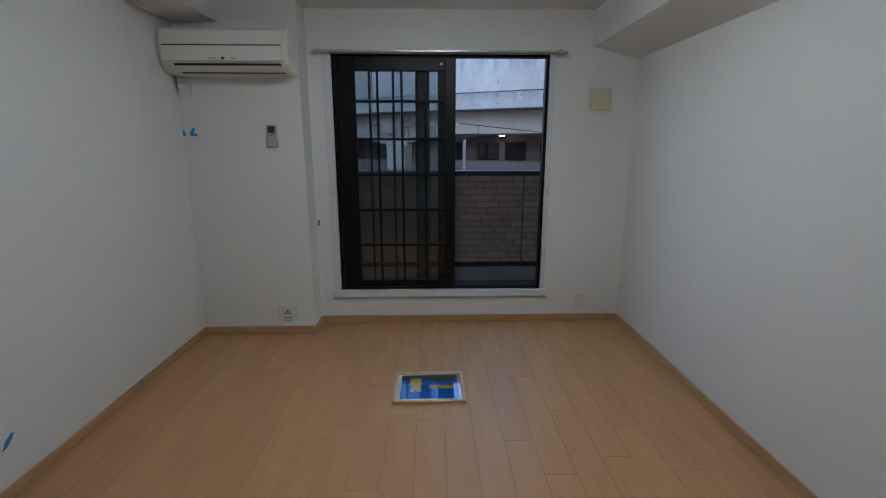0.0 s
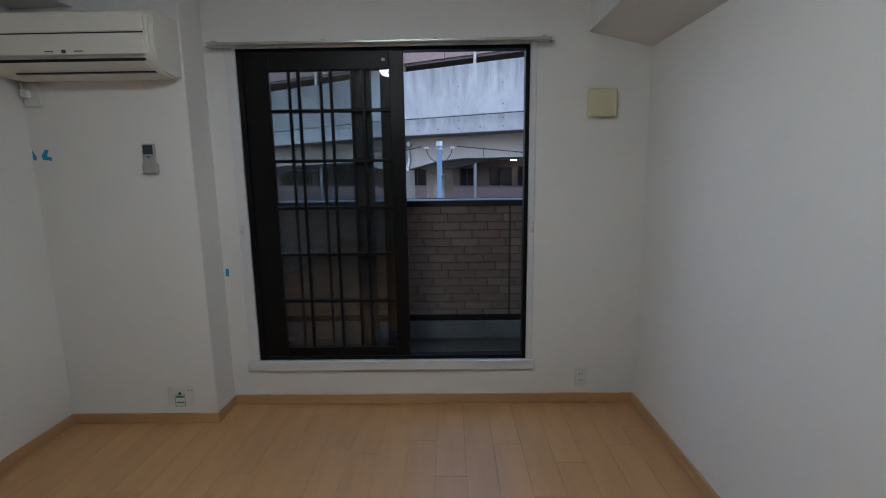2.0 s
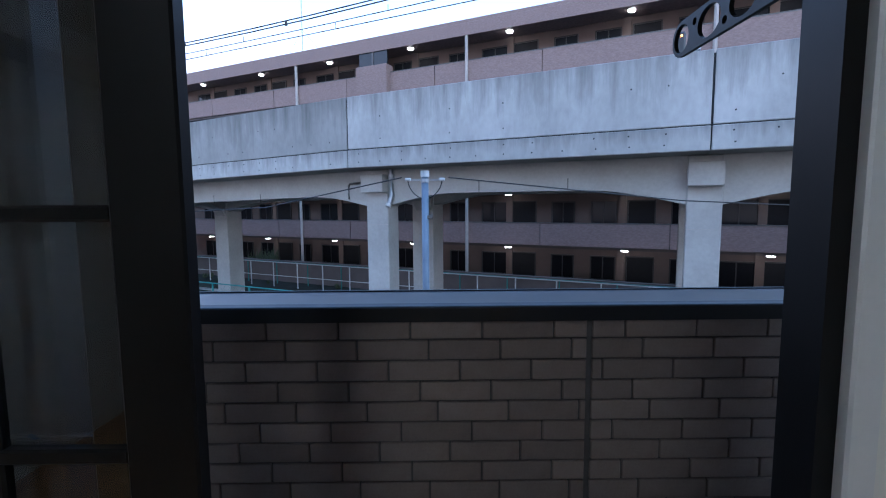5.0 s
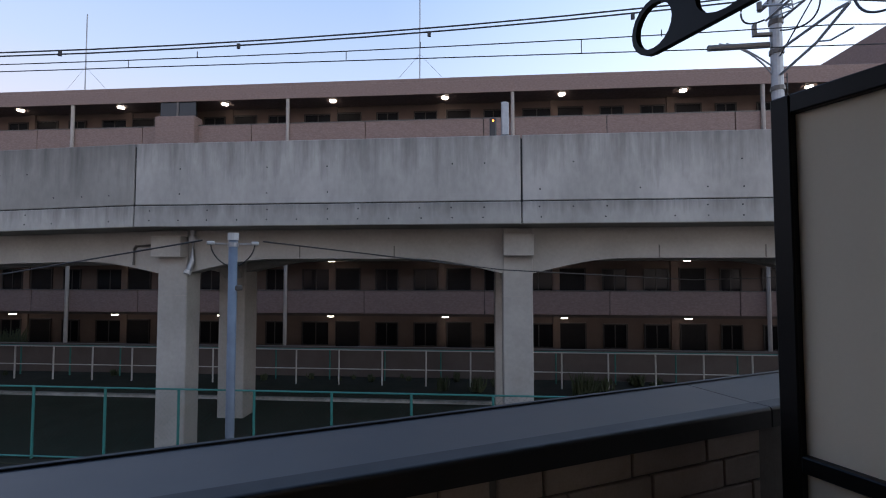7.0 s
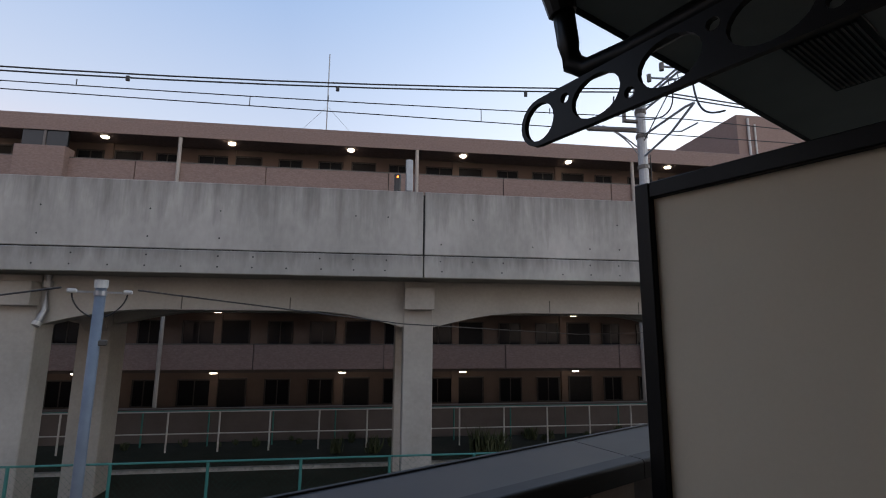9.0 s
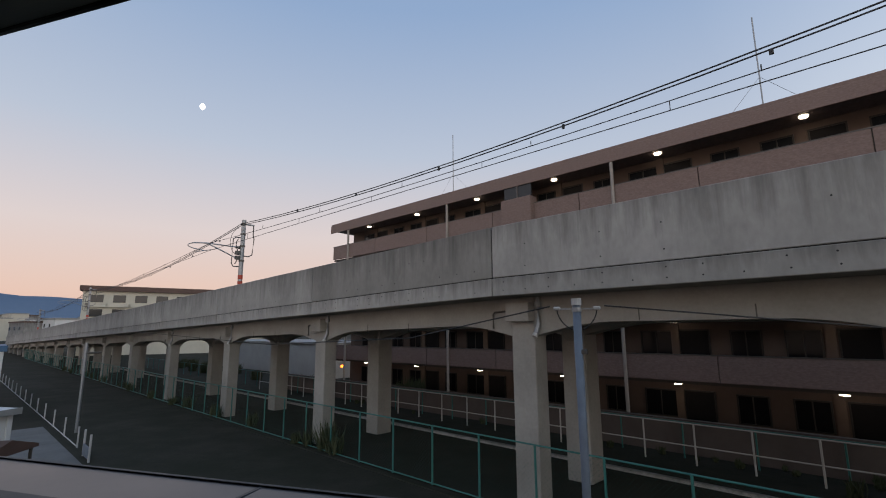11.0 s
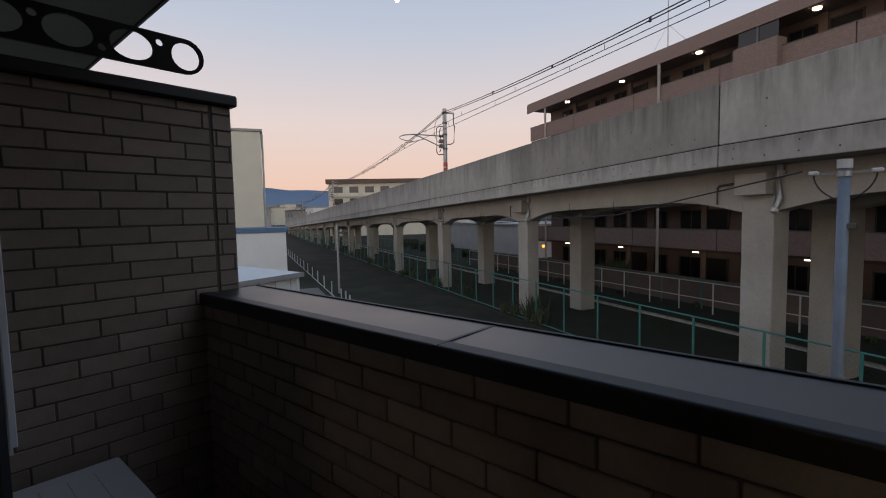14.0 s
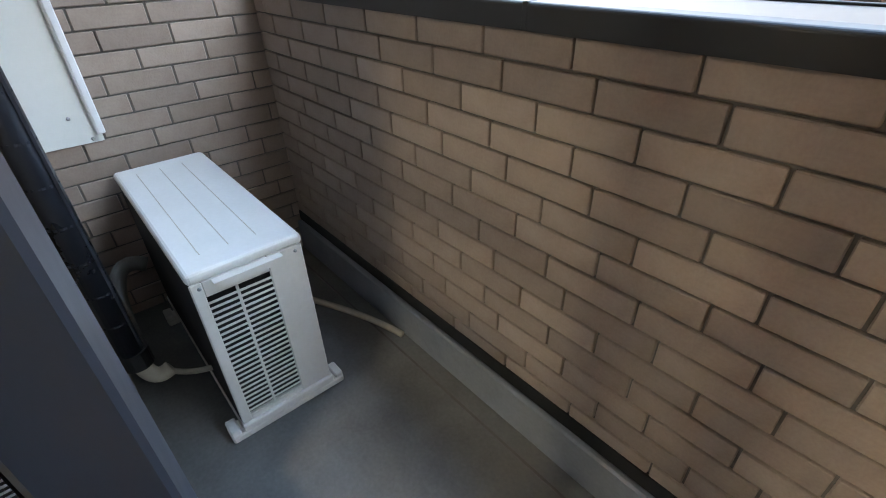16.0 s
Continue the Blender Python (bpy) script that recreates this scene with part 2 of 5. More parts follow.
M_black = mat("black_plastic", (0.015, 0.015, 0.016), 0.4, bump=0.02)
M_screen = mat("remote_display", (0.03, 0.04, 0.06), 0.2, bump=0)
M_greenp = mat("green_print", (0.06, 0.22, 0.12), 0.6, bump=0)
M_pframe = mat("light_wood_frame", (0.60, 0.44, 0.25), 0.4, color2=(0.52, 0.36, 0.19), scale=6, stretch=(1, 8, 1), bump=0.05)
M_mount = mat("white_mount", (0.78, 0.80, 0.82), 0.6, bump=0)
M_pblue = mat("print_blue", (0.01, 0.16, 0.62), 0.5, color2=(0.01, 0.10, 0.42), scale=9, mix=0.4, bump=0)
M_pnavy = mat("print_dark", (0.03, 0.045, 0.05), 0.5, color2=(0.08, 0.09, 0.06), scale=20, mix=0.6, bump=0)
M_pyel = mat("print_yellow", (0.70, 0.44, 0.08), 0.5, bump=0)
M_pbar = mat("print_bar", (0.25, 0.14, 0.03), 0.5, bump=0)
M_mesh = bpy.data.materials.new("insect_screen")
M_mesh.use_nodes = True
nd, ln = M_mesh.node_tree.nodes, M_mesh.node_tree.links
nd.clear()
n_o, n_t, n_d, n_x = nd.new("ShaderNodeOutputMaterial"), nd.new("ShaderNodeBsdfTransparent"), nd.new("ShaderNodeBsdfDiffuse"), nd.new("ShaderNodeMixShader")
n_d.inputs[0].default_value = (0.03, 0.032, 0.036, 1)
n_x.inputs[0].default_value = 0.22
ln.new(n_t.outputs[0], n_x.inputs[1])
ln.new(n_d.outputs[0], n_x.inputs[2])
ln.new(n_x.outputs[0], n_o.inputs[0])
M_cream = mat("cream_render", (0.56, 0.53, 0.44), 0.8, color2=(0.50, 0.47, 0.39), scale=0.7, bump=0.1)
M_whiteb = mat("white_cladding", (0.62, 0.63, 0.62), 0.6, color2=(0.56, 0.57, 0.56), scale=0.8, bump=0.05)
M_greyw = mat("grey_cladding", (0.36, 0.36, 0.35), 0.7, color2=(0.30, 0.30, 0.29), scale=0.8, bump=0.05)
M_bluerim = mat("blue_rim", (0.05, 0.13, 0.24), 0.5)
M_browroof = mat("brown_roof", (0.12, 0.07, 0.055), 0.7, scale=2, bump=0.1)
M_greyroof = mat("grey_roof", (0.30, 0.30, 0.29), 0.7, scale=2, bump=0.1)
# blue of the distant haze is mixed into the hill colour
M_hill = mat("hazy_far_hill", (0.13, 0.19, 0.27), 1.0, scale=0.004, color2=(0.10, 0.16, 0.24), grain=0.05, bump=0)
M_leaf = mat("weed_leaf", (0.042, 0.062, 0.026), 0.8, color2=(0.062, 0.066, 0.03), scale=8, bump=0.1)
M_glass = glass_mat("window_glass", (0.74, 0.79, 0.80))
M_pglass = glass_mat("picture_glass", (0.97, 0.98, 0.98))


# ---- mesh tools ----
def bm_box(bm, x0, x1, y0, y1, z0, z1, bevel=0.0, seg=1, m=None):
    """Adds a box to bm, its edges rounded by bevel."""
    r = bmesh.ops.create_cube(bm, size=1.0)
    vs = r["verts"]
    for v in vs:
        v.co = Vector(((x0 + x1) / 2 + v.co.x * (x1 - x0), (y0 + y1) / 2 + v.co.y * (y1 - y0), (z0 + z1) / 2 + v.co.z * (z1 - z0)))
    if bevel:
        es = list({e for v in vs for e in v.link_edges})
        r = bmesh.ops.bevel(bm, geom=es, offset=bevel, segments=seg, profile=0.5, affect="EDGES")
        vs = r["verts"]
    if m is not None:
        bmesh.ops.transform(bm, matrix=m, verts=list({v for v in vs if v.is_valid}))
    return bm


def box(x0, x1, y0, y1, z0, z1, bevel=0.0, seg=1):
    return bm_box(bmesh.new(), x0, x1, y0, y1, z0, z1, bevel, seg)


def tube(points, radius, sides=8, closed_ends=True, taper=1.0):
    """A pipe along a polyline."""
    bm = bmesh.new()
    pts = [Vector(p) for p in points]
    rings = []
    for i, p in enumerate(pts):
        d = (pts[min(i + 1, len(pts) - 1)] - pts[max(i - 1, 0)]).normalized()
        q = d.to_track_quat("Z", "Y").to_matrix()
        rad = radius * (1 + (taper - 1) * i / max(1, len(pts) - 1))
        rings.append([bm.verts.new(p + q @ Vector((rad * math.cos(2 * math.pi * k / sides), rad * math.sin(2 * math.pi * k / sides), 0))) for k in range(sides)])
    for a, b in zip(rings, rings[1:]):
        for k in range(sides):
            bm.faces.new((a[k], a[(k + 1) % sides], b[(k + 1) % sides], b[k]))
    if closed_ends:
        bm.faces.new(rings[0][::-1])
        bm.faces.new(rings[-1])
    return bm


def sheet(corners):
    """A single pane, facing the side from which its corners run anticlockwise."""
    bm = bmesh.new()
    bm.faces.new([bm.verts.new(c) for c in corners])
    return bm


def curve_points(p0, p1, p2, p3, n=14):
    a, b, c, d = map(Vector, (p0, p1, p2, p3))
    return [(1 - t) ** 3 * a + 3 * t * (1 - t) ** 2 * b + 3 * t * t * (1 - t) * c + t ** 3 * d for t in [i / n for i in range(n + 1)]]


def prism(outline, axis, a0, a1):
    """A flat outline (pairs) drawn out along one axis: 'x' takes (y, z), 'y' takes (x, z), 'z' takes (x, y)."""
    bm = bmesh.new()

    def at(p, a):
        return {"x": (a, p[0], p[1]), "y": (p[0], a, p[1]), "z": (p[0], p[1], a)}[axis]
    lo = [bm.verts.new(at(p, a0)) for p in outline]
    hi = [bm.verts.new(at(p, a1)) for p in outline]
    n = len(outline)
    for i in range(n):
        bm.faces.new((lo[i], lo[(i + 1) % n], hi[(i + 1) % n], hi[i]))
    bm.faces.new(lo[::-1])
    bm.faces.new(hi)
    return bm


def mesh_of(name, bm, material, smooth=False):
    if len(bm.faces) > 1:
        bmesh.ops.recalc_face_normals(bm, faces=bm.faces)
    me = bpy.data.meshes.new(name)
    bm.to_mesh(me)
    bm.free()
    me.materials.append(material)
    if smooth:
        for p in me.polygons:
            p.use_smooth = True
    return me


def part(name, bm, material, parent, label="", smooth=False):
    ob = new(name, mesh_of(name, bm, material, smooth))
    ob.parent = parent
    if label:
        tagged(ob, label)
    return ob


def shared(name, me, parent, loc=(0, 0, 0), rz=0.0):
    """A piece that shares its mesh with alike pieces."""
    ob = new(name, me)
    ob.parent = parent
    ob.location = loc
    if rz:
        ob.rotation_euler = (0, 0, rz)
    return ob


def thing(name, label, category, at=None, group="", kind=""):
    ob = new(name)
    if at is not None:
        ob.matrix_world = at
    return tagged(ob, label, category, group, kind)


def solid(name, bm, material, label, category="", kind="", group="", smooth=False):
    return tagged(new(name, mesh_of(name, bm, material, smooth)), label, category, group, kind)


# ---- the room ----
XL, XR, YB, YW, YP, ZC = -1.79, 1.55, -3.2, 3.70, 3.48, 2.42   # side walls, back wall, window wall, pier, ceiling
YX = 3.745                                                     # outer face of the window wall
PX = -0.935                                                    # the pier's edge
WX0, WX1, WZ0, WZ1 = -0.815, 0.918, 0.235, 2.130                # window opening
floor = solid("floor", box(XL - 0.1, XR + 0.1, YB - 0.1, YW + 0.04, -0.12, -0.004), M_gap, "light brown laminate plank floor", "floor", "structure")
solid("ceiling", box(XL - 0.1, XR + 0.1, YB - 0.1, YW + 0.04, ZC, ZC + 0.1), M_ceil, "plain white papered ceiling", "ceiling", "structure")
solid("wall_west", box(XL - 0.12, XL, YB - 0.1, YP, -0.1, ZC), M_wall, "off-white papered side wall", "wall", "structure")
solid("wall_east", box(XR, XR + 0.12, YB - 0.1, YW + 0.04, -0.1, ZC), M_wall, "off-white papered side wall", "wall", "structure")
solid("wall_south", box(XL, XR, YB - 0.12, YB, -0.1, ZC), M_wall, "plain off-white papered back wall", "wall", "structure")
bm = box(PX, WX0, YW, YX, -0.1, ZC)
bm_box(bm, WX1, XR, YW, YX, -0.1, ZC)
bm_box(bm, WX0, WX1, YW, YX, -0.1, WZ0)
bm_box(bm, WX0, WX1, YW, YX, WZ1, ZC)
solid("wall_north", bm, M_wall, "off-white papered window wall", "wall", "structure")
solid("wall_pier", box(XL - 0.12, PX, YP, YX, -0.1, ZC, 0.004), M_wall, "off-white papered pier beside the window", "wall", "structure")
solid("beam_east", prism([(1.2, ZC), (1.2, 2.168), (XR, 2.085), (XR, ZC)], "y", YB, YW), M_wall, "off-white boxed-in ceiling beam", "beam", "structure")
solid("beam_west", box(XL, -1.47, YB, YP, 2.27, ZC), M_wall, "off-white boxed-in ceiling beam", "beam", "structure")


def skirting(name, x0, x1, y0, y1):
    b = box(x0, x1, y0, y1, 0.0, 0.06, 0.003)
    solid(name, b, M_base, "light wood skirting board along the wall", "baseboard", "structure")


skirting("baseboard_west", XL, XL + 0.012, YB, YP)
skirting("baseboard_east", XR - 0.012, XR, YB, YW)
skirting("baseboard_pier", XL + 0.012, PX + 0.012, YP - 0.012, YP)
skirting("baseboard_reveal", PX, PX + 0.012, YP, YW)
skirting("baseboard_north", PX + 0.012, XR - 0.012, YW - 0.012, YW)

# window: white casing, dark outer frame, two sashes slid to one side
window = thing("window_1", "sliding window with dark bronze sashes, one half slid open", "window", kind="structure")
t, t2 = 0.058, 0.036
part("casing", box(WX0, WX0 + t, YW - 0.012, YX, WZ0, WZ1, 0.003), M_alu, window, "white casing")
part("casing", box(WX1 - t2, WX1, YW - 0.012, YX, WZ0, WZ1, 0.003), M_alu, window)
part("casing", box(WX0 + t, WX1 - t2, YW - 0.012, YX, WZ1 - 0.02, WZ1, 0.003), M_alu, window)
part("window_sill", box(WX0 - 0.012, WX1 + 0.012, YW - 0.025, YX, WZ0 - 0.012, WZ0 + 0.050, 0.004), M_alu, window, "white sill board")
FX0, FX1, FZ0, FZ1 = WX0 + t, WX1 - t2, WZ0 + 0.050, WZ1 - 0.018
fo = 0.022
for bmx in (box(FX0 + 0.001, FX0 + 0.03, YW + 0.002, 3.762, FZ0, FZ1), box(FX1 - 0.024, FX1 - 0.001, YW + 0.002, 3.762, FZ0, FZ1), box(FX0 + 0.03, FX1 - 0.024, YW + 0.002, 3.762, FZ1 - fo, FZ1 - 0.001), box(FX0 + 0.03, FX1 - 0.024, YW + 0.002, 3.762, FZ0 + 0.001, FZ0 + 0.022)):
    part("outer_frame", bmx, M_bronze, window)


def sash(x0, x1, y, name, gx, st0, st1):
    """One glazed sash with its rails, stiles and glazing bars."""
    s = new(name)
    s.parent = window
    h = 0.013
    z0, z1 = FZ0 + 0.02, FZ1 - 0.012
    g0, g1 = 0.36, 1.995
    part("stile", box(x0, x0 + st0, y - h, y + h, z0, z1, 0.003), M_bronze, s)
    part("stile", box(x1 - st1, x1, y - h, y + h, z0, z1, 0.003), M_bronze, s)
    part("rail", box(x0 + st0, x1 - st1, y - h, y + h, z0, g0, 0.003), M_bronze, s)
    part("rail", box(x0 + st0, x1 - st1, y - h, y + h, g1, z1, 0.003), M_bronze, s)
    pane = part("pane", sheet([(x0 + st0, y, g0), (x1 - st1, y, g0), (x1 - st1, y, g1), (x0 + st0, y, g1)]), M_glass, s, "tinted clear glass")
    pane.visible_shadow = False
    for x in gx:
        part("glazing_bar", box(x - 0.009, x + 0.009, y - 0.008, y + 0.008, g0, g1, 0.003), M_bronze, s)
    for z in (0.655, 0.943, 1.221, 1.494, 1.775):
        part("glazing_bar", box(x0 + st0, x1 - st1, y - 0.0085, y + 0.0085, z - 0.009, z + 0.009, 0.003), M_bronze, s)
    return s


inner = sash(-0.722, 0.175, 3.722, "sash", (-0.42, -0.237, -0.056), 0.137, 0.08)
outer = sash(-0.725, 0.105, 3.750, "sash", (-0.484, -0.303, -0.125), 0.06, 0.068)
part("top_catch", box(0.055, 0.075, 3.699, 3.709, 2.035, 2.05, 0.002), M_plastic, inner, "small white catch")
# insect screen outside the sashes, with its broad closing stile
scr = new("insect_screen")
scr.parent = window
for bmx in (box(-0.752, -0.735, 3.765, 3.773, FZ0 + 0.02, FZ1 - 0.02), box(-0.735, 0.03, 3.765, 3.773, FZ0 + 0.02, FZ0 + 0.06), box(-0.735, 0.03, 3.765, 3.773, FZ1 - 0.06, FZ1 - 0.02)):
    part("screen_frame", bmx, M_bronze, scr)
part("closing_stile", box(-0.13, -0.025, 3.774, 3.829, FZ0 - 0.05, FZ1 + 0.02, 0.004), M_slate, scr, "broad dark blue-grey metal stile")
sm = part("screen_cloth", sheet([(-0.735, 3.769, FZ0 + 0.06), (0.03, 3.769, FZ0 + 0.06), (0.03, 3.769, FZ1 - 0.06), (-0.735, 3.769, FZ1 - 0.06)]), M_mesh, scr, "fine dark insect mesh")
sm.visible_shadow = False

# curtain rail
rail = thing("curtain_rail", "white aluminium double curtain rail above the window", "curtain rail")
part("track", box(-0.87, 0.985, 3.600, 3.618, 2.108, 2.122, 0.003), M_rail, rail)
part("track", box(-0.86, 0.975, 3.640, 3.658, 2.108, 2.122, 0.003), M_rail, rail)
for x in (-0.83, -0.24, 0.36, 0.94):
    part("bracket", box(x - 0.012, x + 0.012, 3.598, 3.70, 2.122, 2.130, 0.002), M_rail, rail)
for x in (-0.87, 0.985):
    part("end_cap", box(x - 0.008, x + 0.008, 3.596, 3.662, 2.102, 2.126, 0.003), M_plastic, rail)
for x in (-0.79, 0.905):
    hook = thing("tassel_hook", "small white curtain tassel hook on the wall", "hook", group="tassel hooks")
    part("plate", box(x - 0.010, x + 0.010, 3.678, 3.687, 1.065, 1.125, 0.004), M_plastic, hook)
    part("prong", tube([(x, 3.68, 1.09), (x, 3.663, 1.085), (x, 3.656, 1.10)], 0.004, 6), M_plastic, hook)

# wall plates
plate = thing("vent_cover", "square cream plastic ventilation cover on the wall", "vent cover")
part("base", box(1.205, 1.345, YW - 0.014, YW, 1.715, 1.862, 0.004), M_plate, plate)
part("cover", box(1.20, 1.36, YW - 0.035, YW - 0.018, 1.712, 1.866, 0.008, 2), M_plate, plate)


def socket(x, y, z, label):
    s = thing("wall_socket", label, "socket")
    part("plate", box(x - 0.035, x + 0.035, y - 0.008, y, z - 0.06, z + 0.06, 0.004), M_plastic, s)
    for dz in (-0.022, 0.022):
        for dx in (-0.007, 0.007):
            part("slot", box(x + dx - 0.0015, x + dx + 0.0015, y - 0.0085, y - 0.006, z + dz - 0.006, z + dz + 0.006), M_black, s)
    return s


socket(1.222, YW, 0.163, "white double wall socket low on the wall")
s = thing("wall_socket", "wide white socket plate low on the pier", "socket")
part("plate", box(-1.215, -1.065, YP - 0.008, YP, 0.115, 0.225, 0.004), M_plastic, s)
for dx in (0.025, 0.045):
    part("slot", box(-1.115 + dx - 0.002, -1.115 + dx + 0.002, YP - 0.0085, YP - 0.006, 0.196, 0.206), M_black, s)
tag = thing("meter_tag", "small white tag with green print hung on the socket", "tag")
part("card", box(-1.168, -1.112, YP - 0.014, YP - 0.010, 0.108, 0.178, 0.002), M_plastic, tag)
part("print_band", box(-1.162, -1.118, YP - 0.0155, YP - 0.0142, 0.128, 0.136), M_greenp, tag)
part("print_band", box(-1.162, -1.118, YP - 0.0155, YP - 0.0142, 0.160, 0.172), M_greenp, tag)
part("edge", tube([(-1.168, YP - 0.015, 0.108), (-1.112, YP - 0.015, 0.108), (-1.112, YP - 0.015, 0.178), (-1.168, YP - 0.015, 0.178), (-1.168, YP - 0.015, 0.108)], 0.0018, 5), M_greenp, tag)
part("clip", box(-1.146, -1.134, YP - 0.016, YP - 0.008, 0.178, 0.192, 0.002), M_black, tag)

# air conditioner indoor unit
ac = thing("air_conditioner", "off-white wall-mounted split air conditioner above the pier", "air conditioner")
AX0, AX1 = -1.765, -0.965
prof = [(YP, 2.20), (YP - 0.17, 2.195), (YP - 0.205, 2.17), (YP - 0.225, 2.10), (YP - 0.225, 2.03), (YP - 0.205, 1.965), (YP - 0.15, 1.92), (YP - 0.12, 1.912), (YP, 1.912)]
part("housing", prism(prof, "x", AX0, AX1), M_acw, ac)
part("side_cover", prism([(p[0] + (0.012 if p[0] < YP else 0), p[1] + (0.006 if p[1] < 2.0 else -0.006)) for p in prof], "x", AX1, AX1 + 0.02), M_acw, ac, "greyish white end cover")
part("side_cover", prism([(p[0] + (0.012 if p[0] < YP else 0), p[1] + (0.006 if p[1] < 2.0 else -0.006)) for p in prof], "x", AX0 - 0.02, AX0), M_acw, ac)
part("front_panel", box(AX0 + 0.012, AX1 - 0.012, YP - 0.233, YP - 0.222, 2.085, 2.172, 0.003), M_acw, ac)
part("front_panel", box(AX0 + 0.012, AX1 - 0.012, YP - 0.235, YP - 0.222, 1.985, 2.078, 0.003), M_acw, ac)
part("gap_line", box(AX0 + 0.02, AX1 - 0.02, YP - 0.229, YP - 0.2245, 2.078, 2.085), M_black, ac)
part("air_outlet", box(AX0 + 0.08, AX1 - 0.03, YP - 0.217, YP - 0.18, 1.958, 1.972, 0.002), M_unit_in, ac, "dark louvre slot")
part("louvre", prism([(YP - 0.215, 1.956), (YP - 0.155, 1.925), (YP - 0.152, 1.930), (YP - 0.211, 1.962)], "x", AX0 + 0.07, AX1 - 0.03), M_acw, ac)
part("gap_line", box(AX0 + 0.10, AX1 - 0.02, YP - 0.163, YP - 0.140, 1.917, 1.923), M_black, ac)
part("status_lamp", box(-1.37, -1.35, YP - 0.238, YP - 0.233, 1.993, 2.008, 0.002), M_black, ac)
for x in (-1.45, -1.31):
    part("print_mark", box(x, x + 0.04, YP - 0.2365, YP - 0.2345, 1.998, 2.003), M_frame, ac)
oc = thing("aircon_outlet", "white power outlet with plug under the air conditioner", "socket")
part("plate", box(-1.782, -1.69, YP - 0.012, YP, 1.785, 1.91, 0.005), M_plastic, oc)
part("plug", box(-1.77, -1.735, YP - 0.045, YP - 0.010, 1.83, 1.87, 0.005), M_plastic, oc)
part("cord", tube(curve_points((-1.752, YP - 0.04, 1.87), (-1.752, YP - 0.06, 1.90), (-1.75, YP - 0.05, 1.91), (-1.745, YP - 0.04, 1.93)), 0.004, 6), M_plastic, oc)
rc = thing("remote_control", "grey remote control with dark display in its wall holder", "remote control")
part("body", box(-1.188, -1.120, YP - 0.024, YP - 0.006, 1.445, 1.590, 0.008, 2), M_remote, rc)
part("holder", box(-1.193, -1.115, YP - 0.028, YP, 1.435, 1.490, 0.006), M_remote, rc)
part("display", box(-1.179, -1.129, YP - 0.026, YP - 0.0235, 1.535, 1.582, 0.002), M_screen, rc)
part("button", box(-1.162, -1.146, YP - 0.026, YP - 0.0235, 1.515, 1.527, 0.002), M_tape, rc)


# blue masking tape marks
def tape(pts, y, axis="y"):
    tp = solid("masking_tape", prism(pts, axis, y - 0.0015, y - 0.0002) if axis == "y" else prism(pts, axis, y + 0.0002, y + 0.0015), M_tape, "small torn piece of blue masking tape on the wall", "tape", group="tape marks")
    return tp


tape([(-1.80 + 0.012, 1.565), (-1.778, 1.55), (-1.768, 1.53), (-1.772, 1.512), (-1.788, 1.515)], YP)
tape([(-1.735, 1.515), (-1.69, 1.51), (-1.685, 1.527), (-1.712, 1.533), (-1.70, 1.565), (-1.718, 1.568), (-1.742, 1.535)], YP)
tape([(-0.923, 0.82), (-0.905, 0.82), (-0.903, 0.865), (-0.921, 0.867)], YW)
tape([(1.73, 0.215), (1.76, 0.225), (1.80, 0.265), (1.785, 0.272), (1.75, 0.25)], XL, "x")

# framed print lying on the floor
pf = thing("picture_frame", "light wood picture frame with blue print, lying on the floor", "picture frame", at=pose(-0.035, 2.588, 0.0055, 1.4, 0, 0.6))
W, H, f = 0.212, 0.172, 0.018
part("frame_bar", box(-W, W, -H, -H + f, 0.0, 0.016, 0.003), M_pframe, pf)
part("frame_bar", box(-W, W, H - f, H, 0.0, 0.016, 0.003), M_pframe, pf)
part("frame_bar", box(-W, -W + f, -H + f, H - f, 0.0, 0.016, 0.003), M_pframe, pf)
part("frame_bar", box(W - f, W, -H + f, H - f, 0.0, 0.016, 0.003), M_pframe, pf)
part("mount", box(-W + f, W - f, -H + f, H - f, 0.001, 0.007), M_mount, pf, "white card mount")
pic = part("print", box(-W + 0.042, W - 0.036, -H + 0.042, H - 0.034, 0.0072, 0.0085), M_pblue, pf, "blue print with a yellow shape")
part("dark_band", box(-W + 0.044, W - 0.038, 0.075, H - 0.036, 0.0087, 0.0093), M_pnavy, pic)
yel = [(-0.115, 0.09), (-0.075, 0.10), (-0.045, 0.09), (-0.05, 0.05), (-0.03, 0.035), (-0.05, 0.02), (-0.055, -0.01), (-0.045, -0.055), (-0.068, -0.06), (-0.08, -0.03), (-0.095, -0.06), (-0.118, -0.055), (-0.105, -0.01), (-0.108, 0.02), (-0.13, 0.03), (-0.11, 0.05)]
part("yellow_shape", prism(yel, "z", 0.0094, 0.0098), M_pyel, pic)
part("yellow_label", box(0.0, 0.155, -0.022, 0.012, 0.0094, 0.0098), M_pyel, pic)
for k in range(6):
    part("label_mark", box(0.012 + k * 0.023, 0.026 + k * 0.023, -0.014, 0.003, 0.0099, 0.0102), M_pbar, pic)
part("dark_shape", prism([(0.02, 0.075), (0.04, 0.055), (0.11, 0.05), (0.14, 0.07), (0.10, 0.095), (0.04, 0.095)], "z", 0.0094, 0.0098), M_pnavy, pic)
pg = part("glass", sheet([(-W + f, -H + f, 0.0115), (W - f, -H + f, 0.0115), (W - f, H - f, 0.0115), (-W + f, H - f, 0.0115)]), M_pglass, pf)
pg.visible_shadow = False
part("hanger", box(-0.05, 0.05, H - 0.03, H - 0.012, -0.0092, 0.0005, 0.001), M_pframe, pf)

